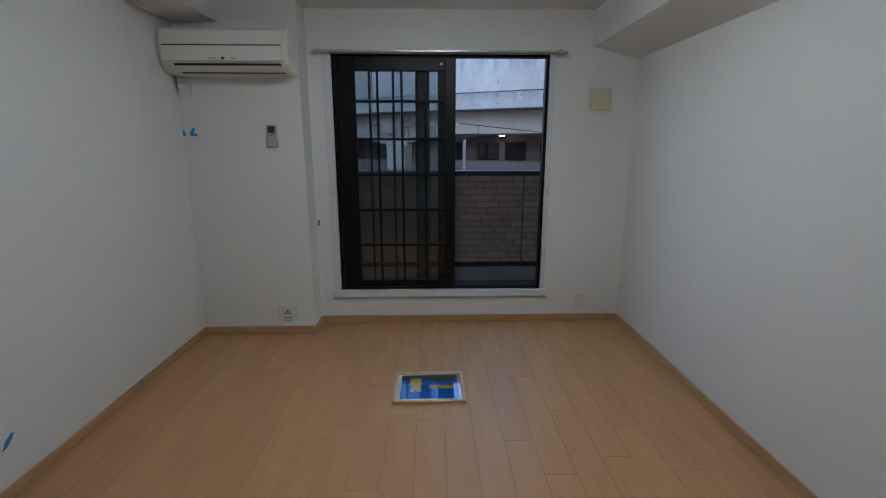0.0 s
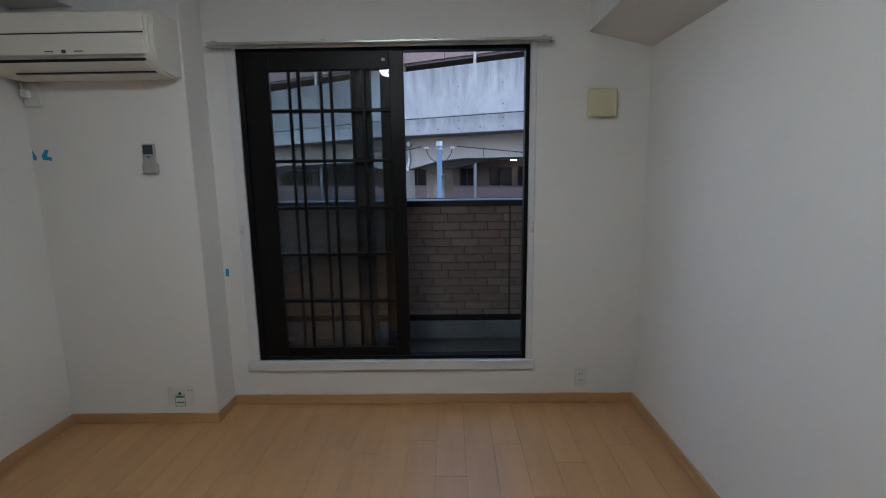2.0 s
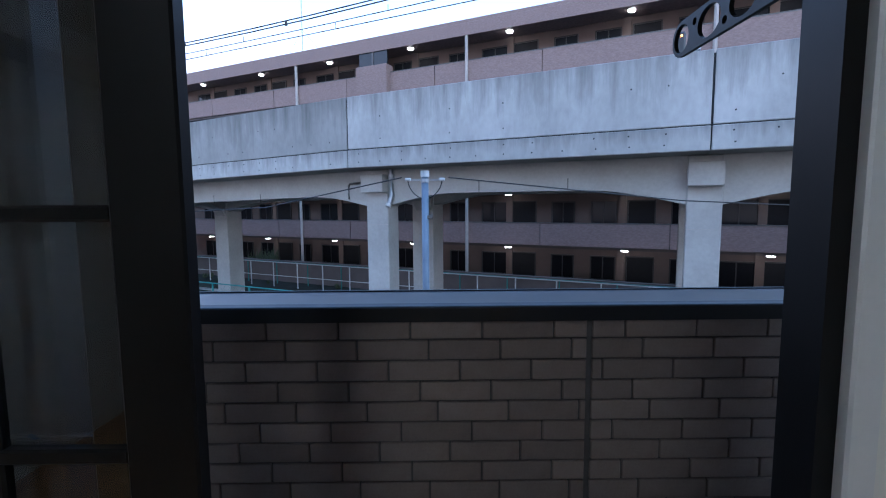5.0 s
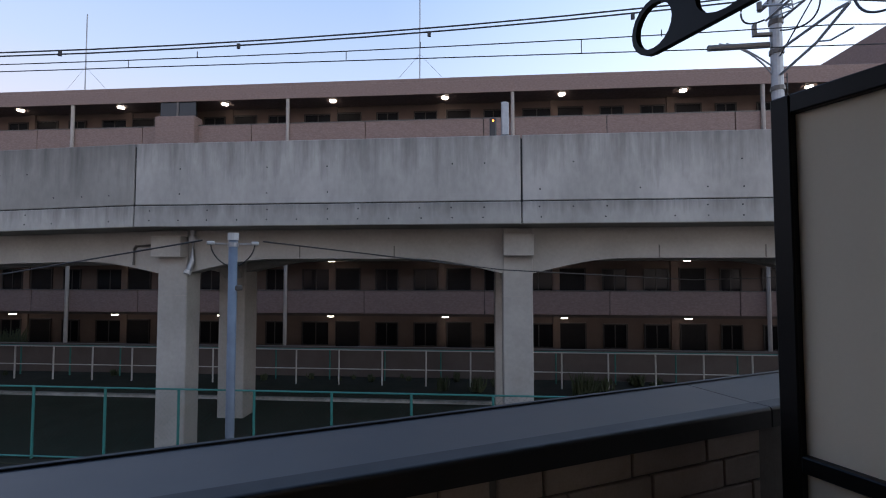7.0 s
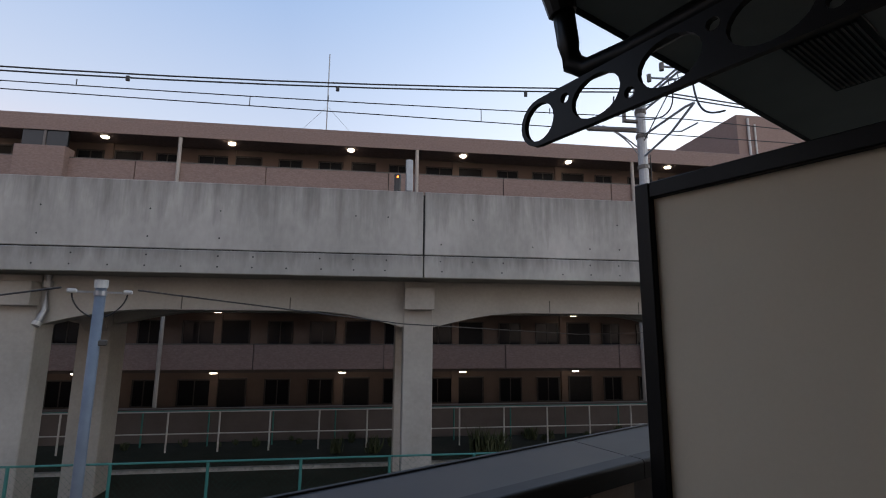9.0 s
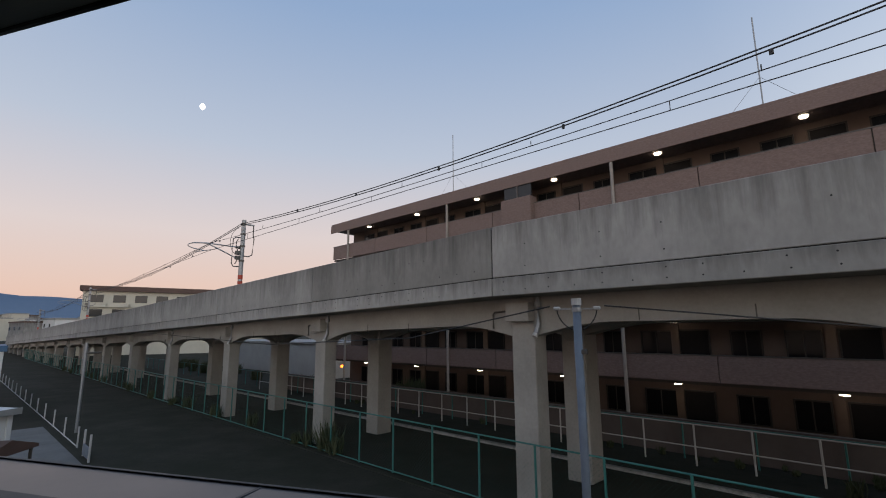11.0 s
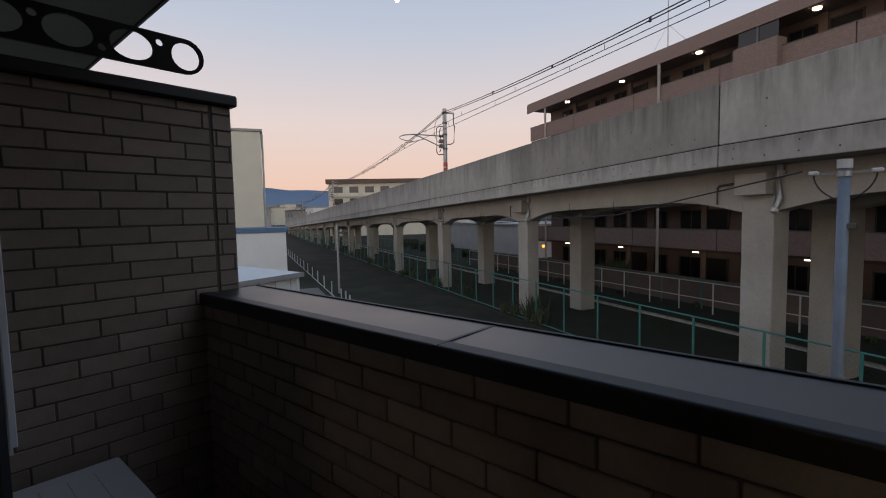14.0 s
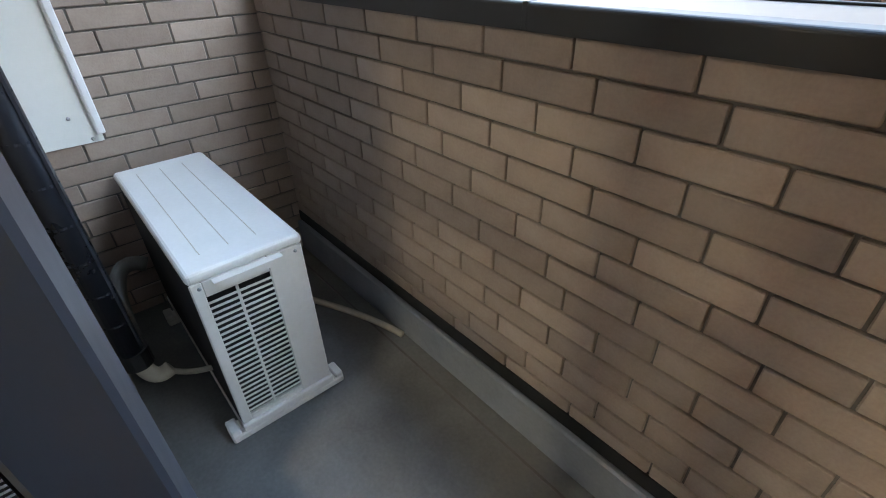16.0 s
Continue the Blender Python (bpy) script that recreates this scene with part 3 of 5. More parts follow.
# round ceiling lamp, switched on
cl = thing("ceiling_lamp", "round white ceiling lamp, switched on", "ceiling lamp")
LX, LY = 0.02, 1.87
bm = bmesh.new()
bmesh.ops.create_cone(bm, cap_ends=True, segments=40, radius1=0.225, radius2=0.26, depth=0.07, matrix=Matrix.Translation((LX, LY, ZC - 0.055)))
M_shade = mat("lamp_shade_glow", (0.85, 0.83, 0.78), 0.5, emit=(1.0, 0.935, 0.79, LAMP_GLOW), bump=0)
part("shade", bm, M_shade, cl, "glowing opal shade")
bm = bmesh.new()
bmesh.ops.create_cone(bm, cap_ends=True, segments=32, radius1=0.12, radius2=0.12, depth=0.02, matrix=Matrix.Translation((LX, LY, ZC - 0.01)))
part("base", bm, M_plastic, cl)

# ---- the balcony ----
ZB = 0.10
YI, YO = 4.57, 4.785                      # parapet faces
BX0, BX1 = -1.645, 1.585                   # wing wall face, partition
solid("balcony_floor", box(-2.0, 3.2, YX, YO, -0.10, ZB), M_conc_b, "grey concrete balcony floor", "balcony floor", "structure")
solid("balcony_kerb", box(BX0, 3.2, YI - 0.022, YI, ZB, 0.245, 0.006), M_curb, "blue-grey rendered kerb under the parapet", "kerb", "structure")
solid("gutter_line", box(BX0, 3.2, YI - 0.082, YI - 0.075, ZB, ZB + 0.0015), M_mortar, "dark drain joint along the balcony floor", "gutter", "structure")
solid("exterior_wall", box(-1.9, WX0, YX, YX + 0.004, -2.5, 5.2), M_siding, "brown exterior wall beside the window", "wall", "structure")
ew = box(WX1 + 0.0, 3.2, YX, YX + 0.004, -2.5, 5.2)
solid("exterior_wall_east", ew, M_siding, "brown exterior wall beside the window", "wall", "structure")
solid("exterior_wall_upper", box(WX0, WX1, YX, YX + 0.004, WZ1 + 0.03, 5.2), M_siding, "brown exterior wall above the window", "wall", "structure")
solid("exterior_wall_lower", box(WX0, WX1, YX, YX + 0.004, -2.5, WZ0 - 0.002), M_siding, "brown exterior wall under the window", "wall", "structure")
ZS, YS = 2.60, 4.738
solid("balcony_soffit", box(-7.5, 6.5, YX + 0.004, YS - 0.02, ZS, ZS + 0.16), M_soffit, "grey balcony ceiling", "ceiling", "structure")
solid("soffit_edge", box(-7.5, 6.5, YS - 0.02, YS, ZS - 0.012, ZS + 0.17, 0.004), M_bronze, "dark metal edge of the balcony ceiling", "trim", "structure")


def ceiling_vent(x, y):
    v = thing("ceiling_vent", "dark louvred vent panel set in the balcony ceiling", "vent", group="soffit vents")
    part("frame", box(x - 0.30, x + 0.30, y - 0.12, y + 0.12, ZS - 0.010, ZS - 0.002, 0.002), M_bronze, v)
    for k in range(12):
        yy = y - 0.10 + k * 0.018
        part("slat", box(x - 0.27, x + 0.27, yy, yy + 0.008, ZS - 0.018, ZS - 0.0105), M_frame, v)
    return v


ceiling_vent(2.74, 4.31)
ceiling_vent(-1.55, 4.27)

# parapet with metal coping
parapet = thing("parapet", "brick-tiled balcony parapet with dark metal coping", "parapet", kind="structure")
part("core", box(BX0, 3.2, YI + 0.006, YO - 0.01, -0.2, 1.165), M_mortar, parapet)
part("base_flashing", box(BX0, 3.2, YI - 0.004, YI + 0.006, 0.245, 0.292), M_dark, parapet, "dark flashing strip")


def coping(x0, x1):
    part("coping", prism([(4.598, 1.150), (4.598, 1.2015), (4.790, 1.2035), (4.797, 1.199), (4.797, 1.150)], "x", x0, x1), M_cap, parapet, "smooth dark grey metal coping")
    nose = [(4.5975, 1.157), (4.5975, 1.2035)] + [(4.560 - 0.008 * math.sin(q), 1.1955 + 0.008 * math.cos(q)) for q in [math.pi / 2 * k / 5 for k in range(6)]] + [(4.552, 1.157)]
    part("coping_nose", prism(nose, "x", x0, x1), M_capf, parapet, "raised dark front edge")


coping(BX0, -0.384)
coping(-0.380, 1.62)
coping(1.624, 3.2)
part("coping_joint", box(-0.388, -0.376, 4.5515, 4.799, 1.1575, 1.2045, 0.001), M_capf, parapet)
part("coping_bead", box(BX0, 3.2, 4.787, 4.799, 1.2025, 1.2075, 0.001), M_capf, parapet)

# wing wall
wing = thing("wing_wall", "brown brick-tiled wing wall at the end of the balcony", "wall", kind="structure")
part("core", box(-1.90, BX0 - 0.006, YX + 0.004, 4.714, -0.2, 1.955), M_mortar, wing)
part("coping", box(-1.93, BX0 + 0.03, YX + 0.004, 4.732, 1.955, 2.0, 0.006), M_capf, wing, "dark metal coping")

# white board with aluminium edge on the wing wall
wb = thing("white_board_panel", "white board with aluminium edge strip on the brick wall", "panel")
part("board", box(BX0 - 0.002, BX0 + 0.008, YX + 0.006, 3.974, 0.775, 2.56), M_panelw, wb)
for z0, z1 in ((0.80, 1.555), (1.57, 2.56)):
    part("edge_strip", box(BX0 - 0.002, BX0 + 0.022, 3.958, 3.985, z0, z1, 0.003), M_alu, wb, "ribbed aluminium strip")
    part("edge_rib", box(BX0 + 0.022, BX0 + 0.028, 3.966, 3.971, z0, z1), M_alu, wb)
for z in (0.80, 0.86):
    bm = bmesh.new()
    bmesh.ops.create_uvsphere(bm, u_segments=10, v_segments=6, radius=0.006, matrix=Matrix.Translation((BX0 + 0.010, 3.905 if z > 0.83 else 3.945, z if z > 0.83 else 0.787)))
    part("screw", bm, M_galv, wb)

# escape partition on the other side
pa = thing("balcony_partition", "beige board partition in a dark metal frame", "partition")
PXX = BX1
part("post", box(PXX - 0.025, PXX + 0.025, 4.455, 4.496, ZB, 1.91, 0.003), M_bronze, pa)
part("post", box(PXX - 0.025, PXX + 0.025, YX + 0.006, YX + 0.045, ZB, 1.91, 0.003), M_bronze, pa)
part("rail", box(PXX - 0.025, PXX + 0.025, YX + 0.045, 4.455, 1.868, 1.91, 0.003), M_bronze, pa)
part("rail", box(PXX - 0.025, PXX + 0.025, YX + 0.045, 4.455, 1.10, 1.135, 0.003), M_bronze, pa)
part("rail", box(PXX - 0.025, PXX + 0.025, YX + 0.045, 4.455, 0.16, 0.20, 0.003), M_bronze, pa)
part("board", box(PXX - 0.004, PXX + 0.004, YX + 0.045, 4.455, 1.135, 1.868), M_beige, pa, "beige board")
part("board", box(PXX - 0.004, PXX + 0.004, YX + 0.045, 4.455, 0.20, 1.10), M_beige, pa)


# laundry pole arms
def laundry_arm(x, tip):
    a = thing("laundry_pole_arm", "black metal laundry pole bracket with round holes", "laundry bracket", group="laundry arms")
    y0, y1, z, r = YX + 0.06, tip, 1.858, 0.038
    n = 5
    cs = [y1 - r - k * 0.105 for k in range(n)]
    out = [(y0, z - r), (y1 - r, z - r)]
    out += [(y1 - r + r * math.sin(q), z - r * math.cos(q)) for q in [math.pi * i / 10 for i in range(1, 10)]]
    out += [(y1 - r, z + r), (y0, z + r)]
    bm = bmesh.new()
    # the plate with holes: outer outline and rings bridged by triangulated fill
    edges = []

    def loop(pts):
        vs = [bm.verts.new((x, p[0], p[1])) for p in pts]
        for i in range(len(vs)):
            edges.append(bm.edges.new((vs[i], vs[(i + 1) % len(vs)])))
    loop(out)
    for k, c in enumerate(cs):
        rr = 0.0305
        ry = 0.040 if k else 0.0305
        loop([(c + ry * math.cos(2 * math.pi * i / 20), z + rr * math.sin(2 * math.pi * i / 20)) for i in range(20)])
    for k in range(n - 1):
        c = (cs[k] + cs[k + 1]) / 2
        zz = z + (0.018 if k % 2 == 0 else -0.018)
        loop([(c + 0.008 * math.cos(2 * math.pi * i / 10), zz + 0.008 * math.sin(2 * math.pi * i / 10)) for i in range(10)])
    bmesh.ops.triangle_fill(bm, edges=edges, use_beauty=True)
    ext = bmesh.ops.extrude_face_region(bm, geom=list(bm.faces))
    bmesh.ops.translate(bm, verts=[g for g in ext["geom"] if isinstance(g, bmesh.types.BMVert)], vec=(0.009, 0, 0))
    part("arm", bm, M_bronze, a)
    part("wall_base", box(x - 0.025, x + 0.035, YX + 0.004, YX + 0.06, 1.79, 2.28, 0.006), M_bronze, a)
    part("hinge", tube([(x + 0.004, YX + 0.055, 1.80), (x + 0.004, YX + 0.055, 1.92)], 0.016, 8), M_bronze, a)
    return a


laundry_arm(0.980, 4.312)
laundry_arm(-0.838, 4.277)

# outdoor unit
un = thing("outdoor_unit", "ivory air conditioner outdoor unit standing on the balcony floor", "outdoor unit")
UX0, UX1, UY0, UY1, UZ0, UZ1 = -1.60, -0.815, 3.955, 4.235, 0.135, 0.676
w = 0.008
part("top_lid", box(UX0 - 0.004, UX1 + 0.004, UY0 - 0.004, UY1 + 0.004, UZ1 - 0.03, UZ1, 0.012, 3), M_unit, un, "off-white metal lid")
for dy in (0.055, 0.125, 0.195):
    part("lid_groove", box(UX0 + 0.07, UX1 - 0.07, UY0 + dy - 0.0012, UY0 + dy + 0.0012, UZ1 - 0.002, UZ1 + 0.0008), M_hose, un)
part("end_panel", box(UX1 - w, UX1, UY1 - 0.095, UY1, UZ0, UZ1 - 0.03, 0.003), M_unit, un)
part("end_panel", box(UX1 - w, UX1, UY0, UY0 + 0.028, UZ0, UZ1 - 0.03, 0.003), M_unit, un)
part("end_panel", box(UX1 - w, UX1, UY0 + 0.028, UY1 - 0.095, UZ0, UZ0 + 0.03, 0.002), M_unit, un)
part("end_panel", box(UX1 - w, UX1, UY0 + 0.028, UY1 - 0.095, UZ1 - 0.075, UZ1 - 0.03, 0.002), M_unit, un)
part("front_panel", box(UX0, UX1 - w, UY1 - w, UY1, UZ0, UZ1 - 0.03, 0.003), M_unit, un)
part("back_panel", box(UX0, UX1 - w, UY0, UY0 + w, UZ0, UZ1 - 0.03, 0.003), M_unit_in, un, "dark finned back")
part("far_panel", box(UX0, UX0 + w, UY0 + w, UY1 - w, UZ0, UZ1 - 0.03), M_unit, un)
# black filler block behind the louvres stands in for the shaded hollow
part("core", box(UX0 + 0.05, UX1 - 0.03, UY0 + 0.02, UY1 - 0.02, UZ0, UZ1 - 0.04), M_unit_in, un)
part("grille_mullion", box(UX1 - w, UX1 + 0.001, 4.052, 4.058, UZ0 + 0.03, UZ1 - 0.075), M_unit, un)
ns = 25
for k in range(ns):
    z = UZ0 + 0.034 + k * (UZ1 - 0.079 - UZ0 - 0.034) / ns
    part("louvre", box(UX1 - 0.0015, UX1 + 0.0005, UY0 + 0.028, UY1 - 0.095, z, z + 0.0062), M_unit, un)
hd = prism([(UY0 + 0.05, UZ1 - 0.032), (UY0 + 0.22, UZ1 - 0.032), (UY0 + 0.20, UZ1 - 0.05), (UY0 + 0.07, UZ1 - 0.05)], "x", UX1, UX1 + 0.022)
part("handle_lip", hd, M_unit, un)
for y in (UY0 + 0.02, UY1 - 0.02):
    bm = bmesh.new()
    bmesh.ops.create_uvsphere(bm, u_segments=8, v_segments=6, radius=0.005, matrix=Matrix.Translation((UX1 + 0.001, y, UZ1 - 0.045)))
    part("screw", bm, M_galv, un)
part("base_tray", box(UX0 - 0.006, UX1 + 0.012, UY0 - 0.004, UY1 + 0.004, UZ0 - 0.008, UZ0 + 0.016, 0.003), M_unit, un)
for x in (UX0 + 0.10, UX1 - 0.02):
    part("foot", box(x - 0.035, x + 0.03, UY0 - 0.04, UY1 + 0.04, ZB, UZ0 - 0.008, 0.006), M_unit, un, "ivory mounting foot")
    part("foot_tip", box(x - 0.03, x + 0.03, UY0 - 0.04, UY0 - 0.012, UZ0 - 0.008, UZ0 + 0.012, 0.004), M_unit, un)
    part("foot_tip", box(x - 0.03, x + 0.03, UY1 + 0.012, UY1 + 0.038, UZ0 - 0.008, UZ0 + 0.010, 0.004), M_unit, un)

du = thing("pipe_duct", "dark blue-grey pipe duct running down the wall", "pipe duct")
part("cover", tube([(-1.152, YX + 0.042, 0.29), (-1.152, YX + 0.042, 2.55)], 0.037, 18), M_duct, du, smooth=True)
part("end_cap", tube([(-1.152, YX + 0.046, 0.25), (-1.152, YX + 0.046, 0.31)], 0.042, 18), M_black, du)
for k in range(20):
    part("clip", tube([(-1.152, YX + 0.042, 0.42 + 0.105 * k), (-1.152, YX + 0.042, 0.426 + 0.105 * k)], 0.0374, 14), M_slate, du)
part("seam", box(-1.128, -1.122, YX + 0.068, YX + 0.0745, 0.32, 2.54), M_slate, du)
for z in (0.7, 1.5, 2.3):
    part("saddle", box(-1.165, -1.14, YX + 0.001, YX + 0.012, z, z + 0.03), M_black, du)
ph = thing("drain_elbow", "white taped refrigerant pipes bending to the outdoor unit", "pipe")
part("pipe", tube(curve_points((-1.15, YX + 0.045, 0.28), (-1.15, YX + 0.05, 0.185), (-1.145, YX + 0.075, 0.165), (-1.15, YX + 0.115, 0.185)), 0.025, 10), M_hose, ph, smooth=True)
part("cable", tube(curve_points((-1.148, YX + 0.105, 0.18), (-1.12, YX + 0.14, 0.165), (-1.08, YX + 0.17, 0.18), (-1.02, UY0 - 0.002, 0.22)), 0.009, 8), M_hose, ph, smooth=True)
bp = thing("refrigerant_pipe", "grey insulated pipe loop behind the outdoor unit", "pipe")
part("pipe", tube(curve_points((-1.35, UY0 - 0.03, 0.45), (-1.40, YX + 0.06, 0.52), (-1.30, YX + 0.06, 0.30), (-1.16, YX + 0.06, 0.25)), 0.024, 10), M_lag, bp, smooth=True)
hs = thing("drain_hose", "beige drain hose lying on the balcony floor", "hose")
part("hose", tube([Vector((p.x, p.y, ZB + 0.012)) for p in curve_points((-1.30, 4.36, 0), (-1.15, 4.43, 0), (-1.02, 4.50, 0), (-0.84, 4.535, 0), 20)], 0.012, 10), M_hose, hs, smooth=True)

# ---- outside ----
ZG = -2.50
PV = pose(-1.77, 15.03, -0.03, 0, 0, -26.57)      # along the railway, and away from us


solid("ground", box(-900, 900, 5.5 - 60, 1500, ZG - 1, ZG - 0.02), M_soil, "bare dark ground", "ground", "structure")
road = solid("road", box(-170, 60, -5.6, 0.15, ZG - 0.02, ZG), M_road, "dark asphalt road beside the viaduct", "road", "structure")
road.matrix_world = PV
yard = solid("yard_paving", box(-130, 60, 0.9, 7.4, ZG - 0.018, ZG - 0.004), M_asph, "dark bare yard under the viaduct", "ground", "structure")
yard.matrix_world = PV
kerb = solid("road_kerb", box(-130, 60, 0.15, 0.30, ZG - 0.02, ZG + 0.03, 0.01), M_soil, "concrete kerb along the road", "kerb", "structure")
kerb.matrix_world = PV


def zoff(s):
    return 0.024 * s if s < 0 else 0.0


JOINTS = [-17.1 - 8.9 * k for k in range(13, -1, -1)] + [-8.4, -0.06, 7.84, 15.7, 23.5, 31.4]
COLUMNS = [-17.7 - 8.95 * k for k in range(13, -1, -1)] + [-9.0, 0.24, 7.82, 15.65, 23.5, 31.4]
viaduct = thing("railway_viaduct", "weathered grey concrete railway viaduct with arched beams", "viaduct", at=PV)


def skew(bm, s0, s1):
    """Shears a span so that it follows the falling track."""
    for v in bm.verts:
        a = (v.co.x - s0) / (s1 - s0)
        v.co.z += zoff(s0) * (1 - a) + zoff(s1) * a
    return bm


def arch_beam(s0, s1, d0, d1):
    """A beam whose underside comes down in haunches at its columns."""
    top, mid, low, hl = 2.43, 1.79, 1.47, 2.0
    c0, c1 = s0 + 0.30, s1 - 0.30
    o = [(s0, top), (s0, low), (c0, low)]
    o += [(c0 + hl * i / 8, low + (mid - low) * math.sin(math.pi / 2 * i / 8)) for i in range(1, 9)]
    o += [(c1 - hl * i / 8, low + (mid - low) * math.sin(math.pi / 2 * i / 8)) for i in range(8, 0, -1)]
    o += [(c1, low), (s1, low), (s1, top)]
    return prism(o, "y", d0, d1)


for s0, s1 in zip(JOINTS, JOINTS[1:]):
    g = 0.018
    part("parapet_panel", skew(box(s0 + g, s1 - g, 0.0, 0.20, 2.885, 4.16, 0.012), s0, s1), M_viadd if -9 < s0 < -8 else M_viad, viaduct)
    part("slab_edge", skew(box(s0 + g * 0.6, s1 - g * 0.6, -0.012, 0.20, 2.43, 2.865, 0.015), s0, s1), M_viad, viaduct)
    part("joint_filler", skew(box(s0, s1, 0.03, 0.17, 2.46, 4.10), s0, s1), M_dark, viaduct)
    # unseen far side set further back, so the deck shades the galleries beyond
    part("far_parapet", skew(box(s0 + g, s1 - g, 7.1, 7.3, 2.43, 4.16), s0, s1), M_viad, viaduct)
    part("deck_slab", skew(box(s0 + 0.005, s1 - 0.005, 0.20, 7.1, 2.44, 2.75), s0, s1), M_beam, viaduct)
for s0, s1 in zip(COLUMNS, COLUMNS[1:]):
    part("beam", skew(arch_beam(s0, s1, 0.86, 1.30), s0, s1), M_beam, viaduct)
    part("beam", skew(arch_beam(s0 - 0.03, s1 - 0.03, 3.44, 4.06), s0, s1), M_beam, viaduct)
for sc in COLUMNS:
    zo = zoff(sc)
    w = 0.34 if sc < 5 else 0.31
    part("column", box(sc - w, sc + w, 0.82, 1.34, ZG, 2.43 + zo, 0.02), M_beam, viaduct)
    part("column", box(sc - 0.40, sc + 0.34, 3.38, 4.10, ZG, 2.43 + zo, 0.02), M_beam, viaduct)
    part("bearing_block", box(sc - w, sc + w, 0.56, 0.83, 1.83 + zo, 2.29 + zo, 0.012), M_beam, viaduct)
    part("cross_beam", prism([(1.33, 2.43 + zo), (1.33, 1.30 + zo), (1.60, 1.62 + zo), (2.0, 1.78 + zo), (2.75, 1.78 + zo), (3.15, 1.62 + zo), (3.39, 1.30 + zo), (3.39, 2.43 + zo)], "x", sc - 0.26, sc + 0.26), M_beam, viaduct)
    part("pour_line", box(sc - w - 0.001, sc + w + 0.001, 0.8185, 0.83, 0.985 + zo, 0.992 + zo), M_dpipe, viaduct)
    if -30 < sc < 5:
        part("drain_pipe", tube([(sc + 0.47, 0.80, 2.42 + zo), (sc + 0.47, 0.80, 1.75 + zo), (sc + 0.42, 0.72, 1.50 + zo)], 0.060, 10), M_galv, viaduct, "grey drain pipe")
        part("pipe_collar", tube([(sc + 0.47, 0.80, 2.30 + zo), (sc + 0.47, 0.80, 2.18 + zo)], 0.085, 10), M_galv, viaduct)
        part("pipe_end", tube([(sc + 0.425, 0.735, 1.53 + zo), (sc + 0.41, 0.70, 1.46 + zo)], 0.075, 10), M_white, viaduct)
        part("conduit", tube([(sc - 0.92, 0.82, 1.66 + zo), (sc - 0.92, 0.82, 2.02 + zo), (sc - 0.86, 0.80, 2.08 + zo), (sc - 0.36, 0.80, 2.11 + zo)], 0.026, 8), M_frame, viaduct, "thin dark conduit")
    if -30 < sc < 20:
        for k in (0.36, 0.62):
            part("beam_joint", box(sc + 8.0 * k - 0.012, sc + 8.0 * k + 0.012, 0.853, 0.87, 1.80 + zo, 2.06 + zo), M_frame, viaduct)
# form-tie holes in the panels near by
bm = bmesh.new()
for s0, s1 in zip(JOINTS, JOINTS[1:]):
    if s0 < -20 or s0 > 16:
        continue
    k = int((s1 - s0) / 0.62)
    for i in range(k):
        s = s0 + 0.35 + i * 0.62
        for z in (2.56, 2.76, 3.10, 3.62):
            if random.random() < (0.75 if z < 3 else 0.35):
                q = Matrix.Translation((s + random.uniform(-.02, .02), -0.0125 if z < 2.9 else -0.001, z + zoff(s))) @ Matrix.Rotation(radians(90), 4, "X")
                bmesh.ops.create_circle(bm, cap_ends=True, segments=8, radius=0.016, matrix=q)
holes = part("form_tie_hole", bm, M_dark, viaduct)
tagged(holes, kind="stuff")

# signal on the viaduct
sg = thing("railway_signal", "small grey trackside signal with an orange light on the viaduct", "signal", at=PV)
part("mast", tube([(7.55, 0.55, 2.75), (7.55, 0.55, 5.0)], 0.07, 10), M_galv, sg)
part("cabinet", box(7.49, 7.63, 0.46, 0.60, 4.30, 4.98, 0.01), M_galv, sg)
part("head", box(7.24, 7.38, 0.40, 0.56, 4.22, 4.66, 0.03), M_black, sg)
bm = bmesh.new()
bmesh.ops.create_uvsphere(bm, u_segments=10, v_segments=6, radius=0.022, matrix=Matrix.Translation((7.31, 0.395, 4.58)))
part("light", bm, M_orange, sg)


# catenary
M_red = mat("red_band", (0.5, 0.06, 0.03), 0.5, bump=0)


def catenary_mast(s, d, z1):
    """A steel mast with its hinged cantilever over the track, looped leads and warning band."""
    m = thing("catenary_mast", "grey steel railway catenary mast with brackets", "mast", at=PV, group="catenary masts")
    part("pole", tube([(s, d, 2.75 + zoff(s)), (s, d, z1)], 0.15, 12), M_galv, m)
    for z in (z1 - 0.30, z1 - 1.05, z1 - 1.9, z1 - 2.95):
        part("band", tube([(s, d, z - 0.06), (s, d, z + 0.06)], 0.185, 10), M_frame, m)
    part("warning_band", tube([(s, d, z1 - 4.25), (s, d, z1 - 3.95)], 0.165, 10), M_red, m)
    part("warning_band", tube([(s, d, z1 - 4.60), (s, d, z1 - 4.38)], 0.165, 10), M_red, m)
    part("top_bracket", box(s - 0.06, s + 0.06, d - 0.22, d + 0.75, z1 - 0.34, z1 - 0.24, 0.01), M_galv, m)
    return m


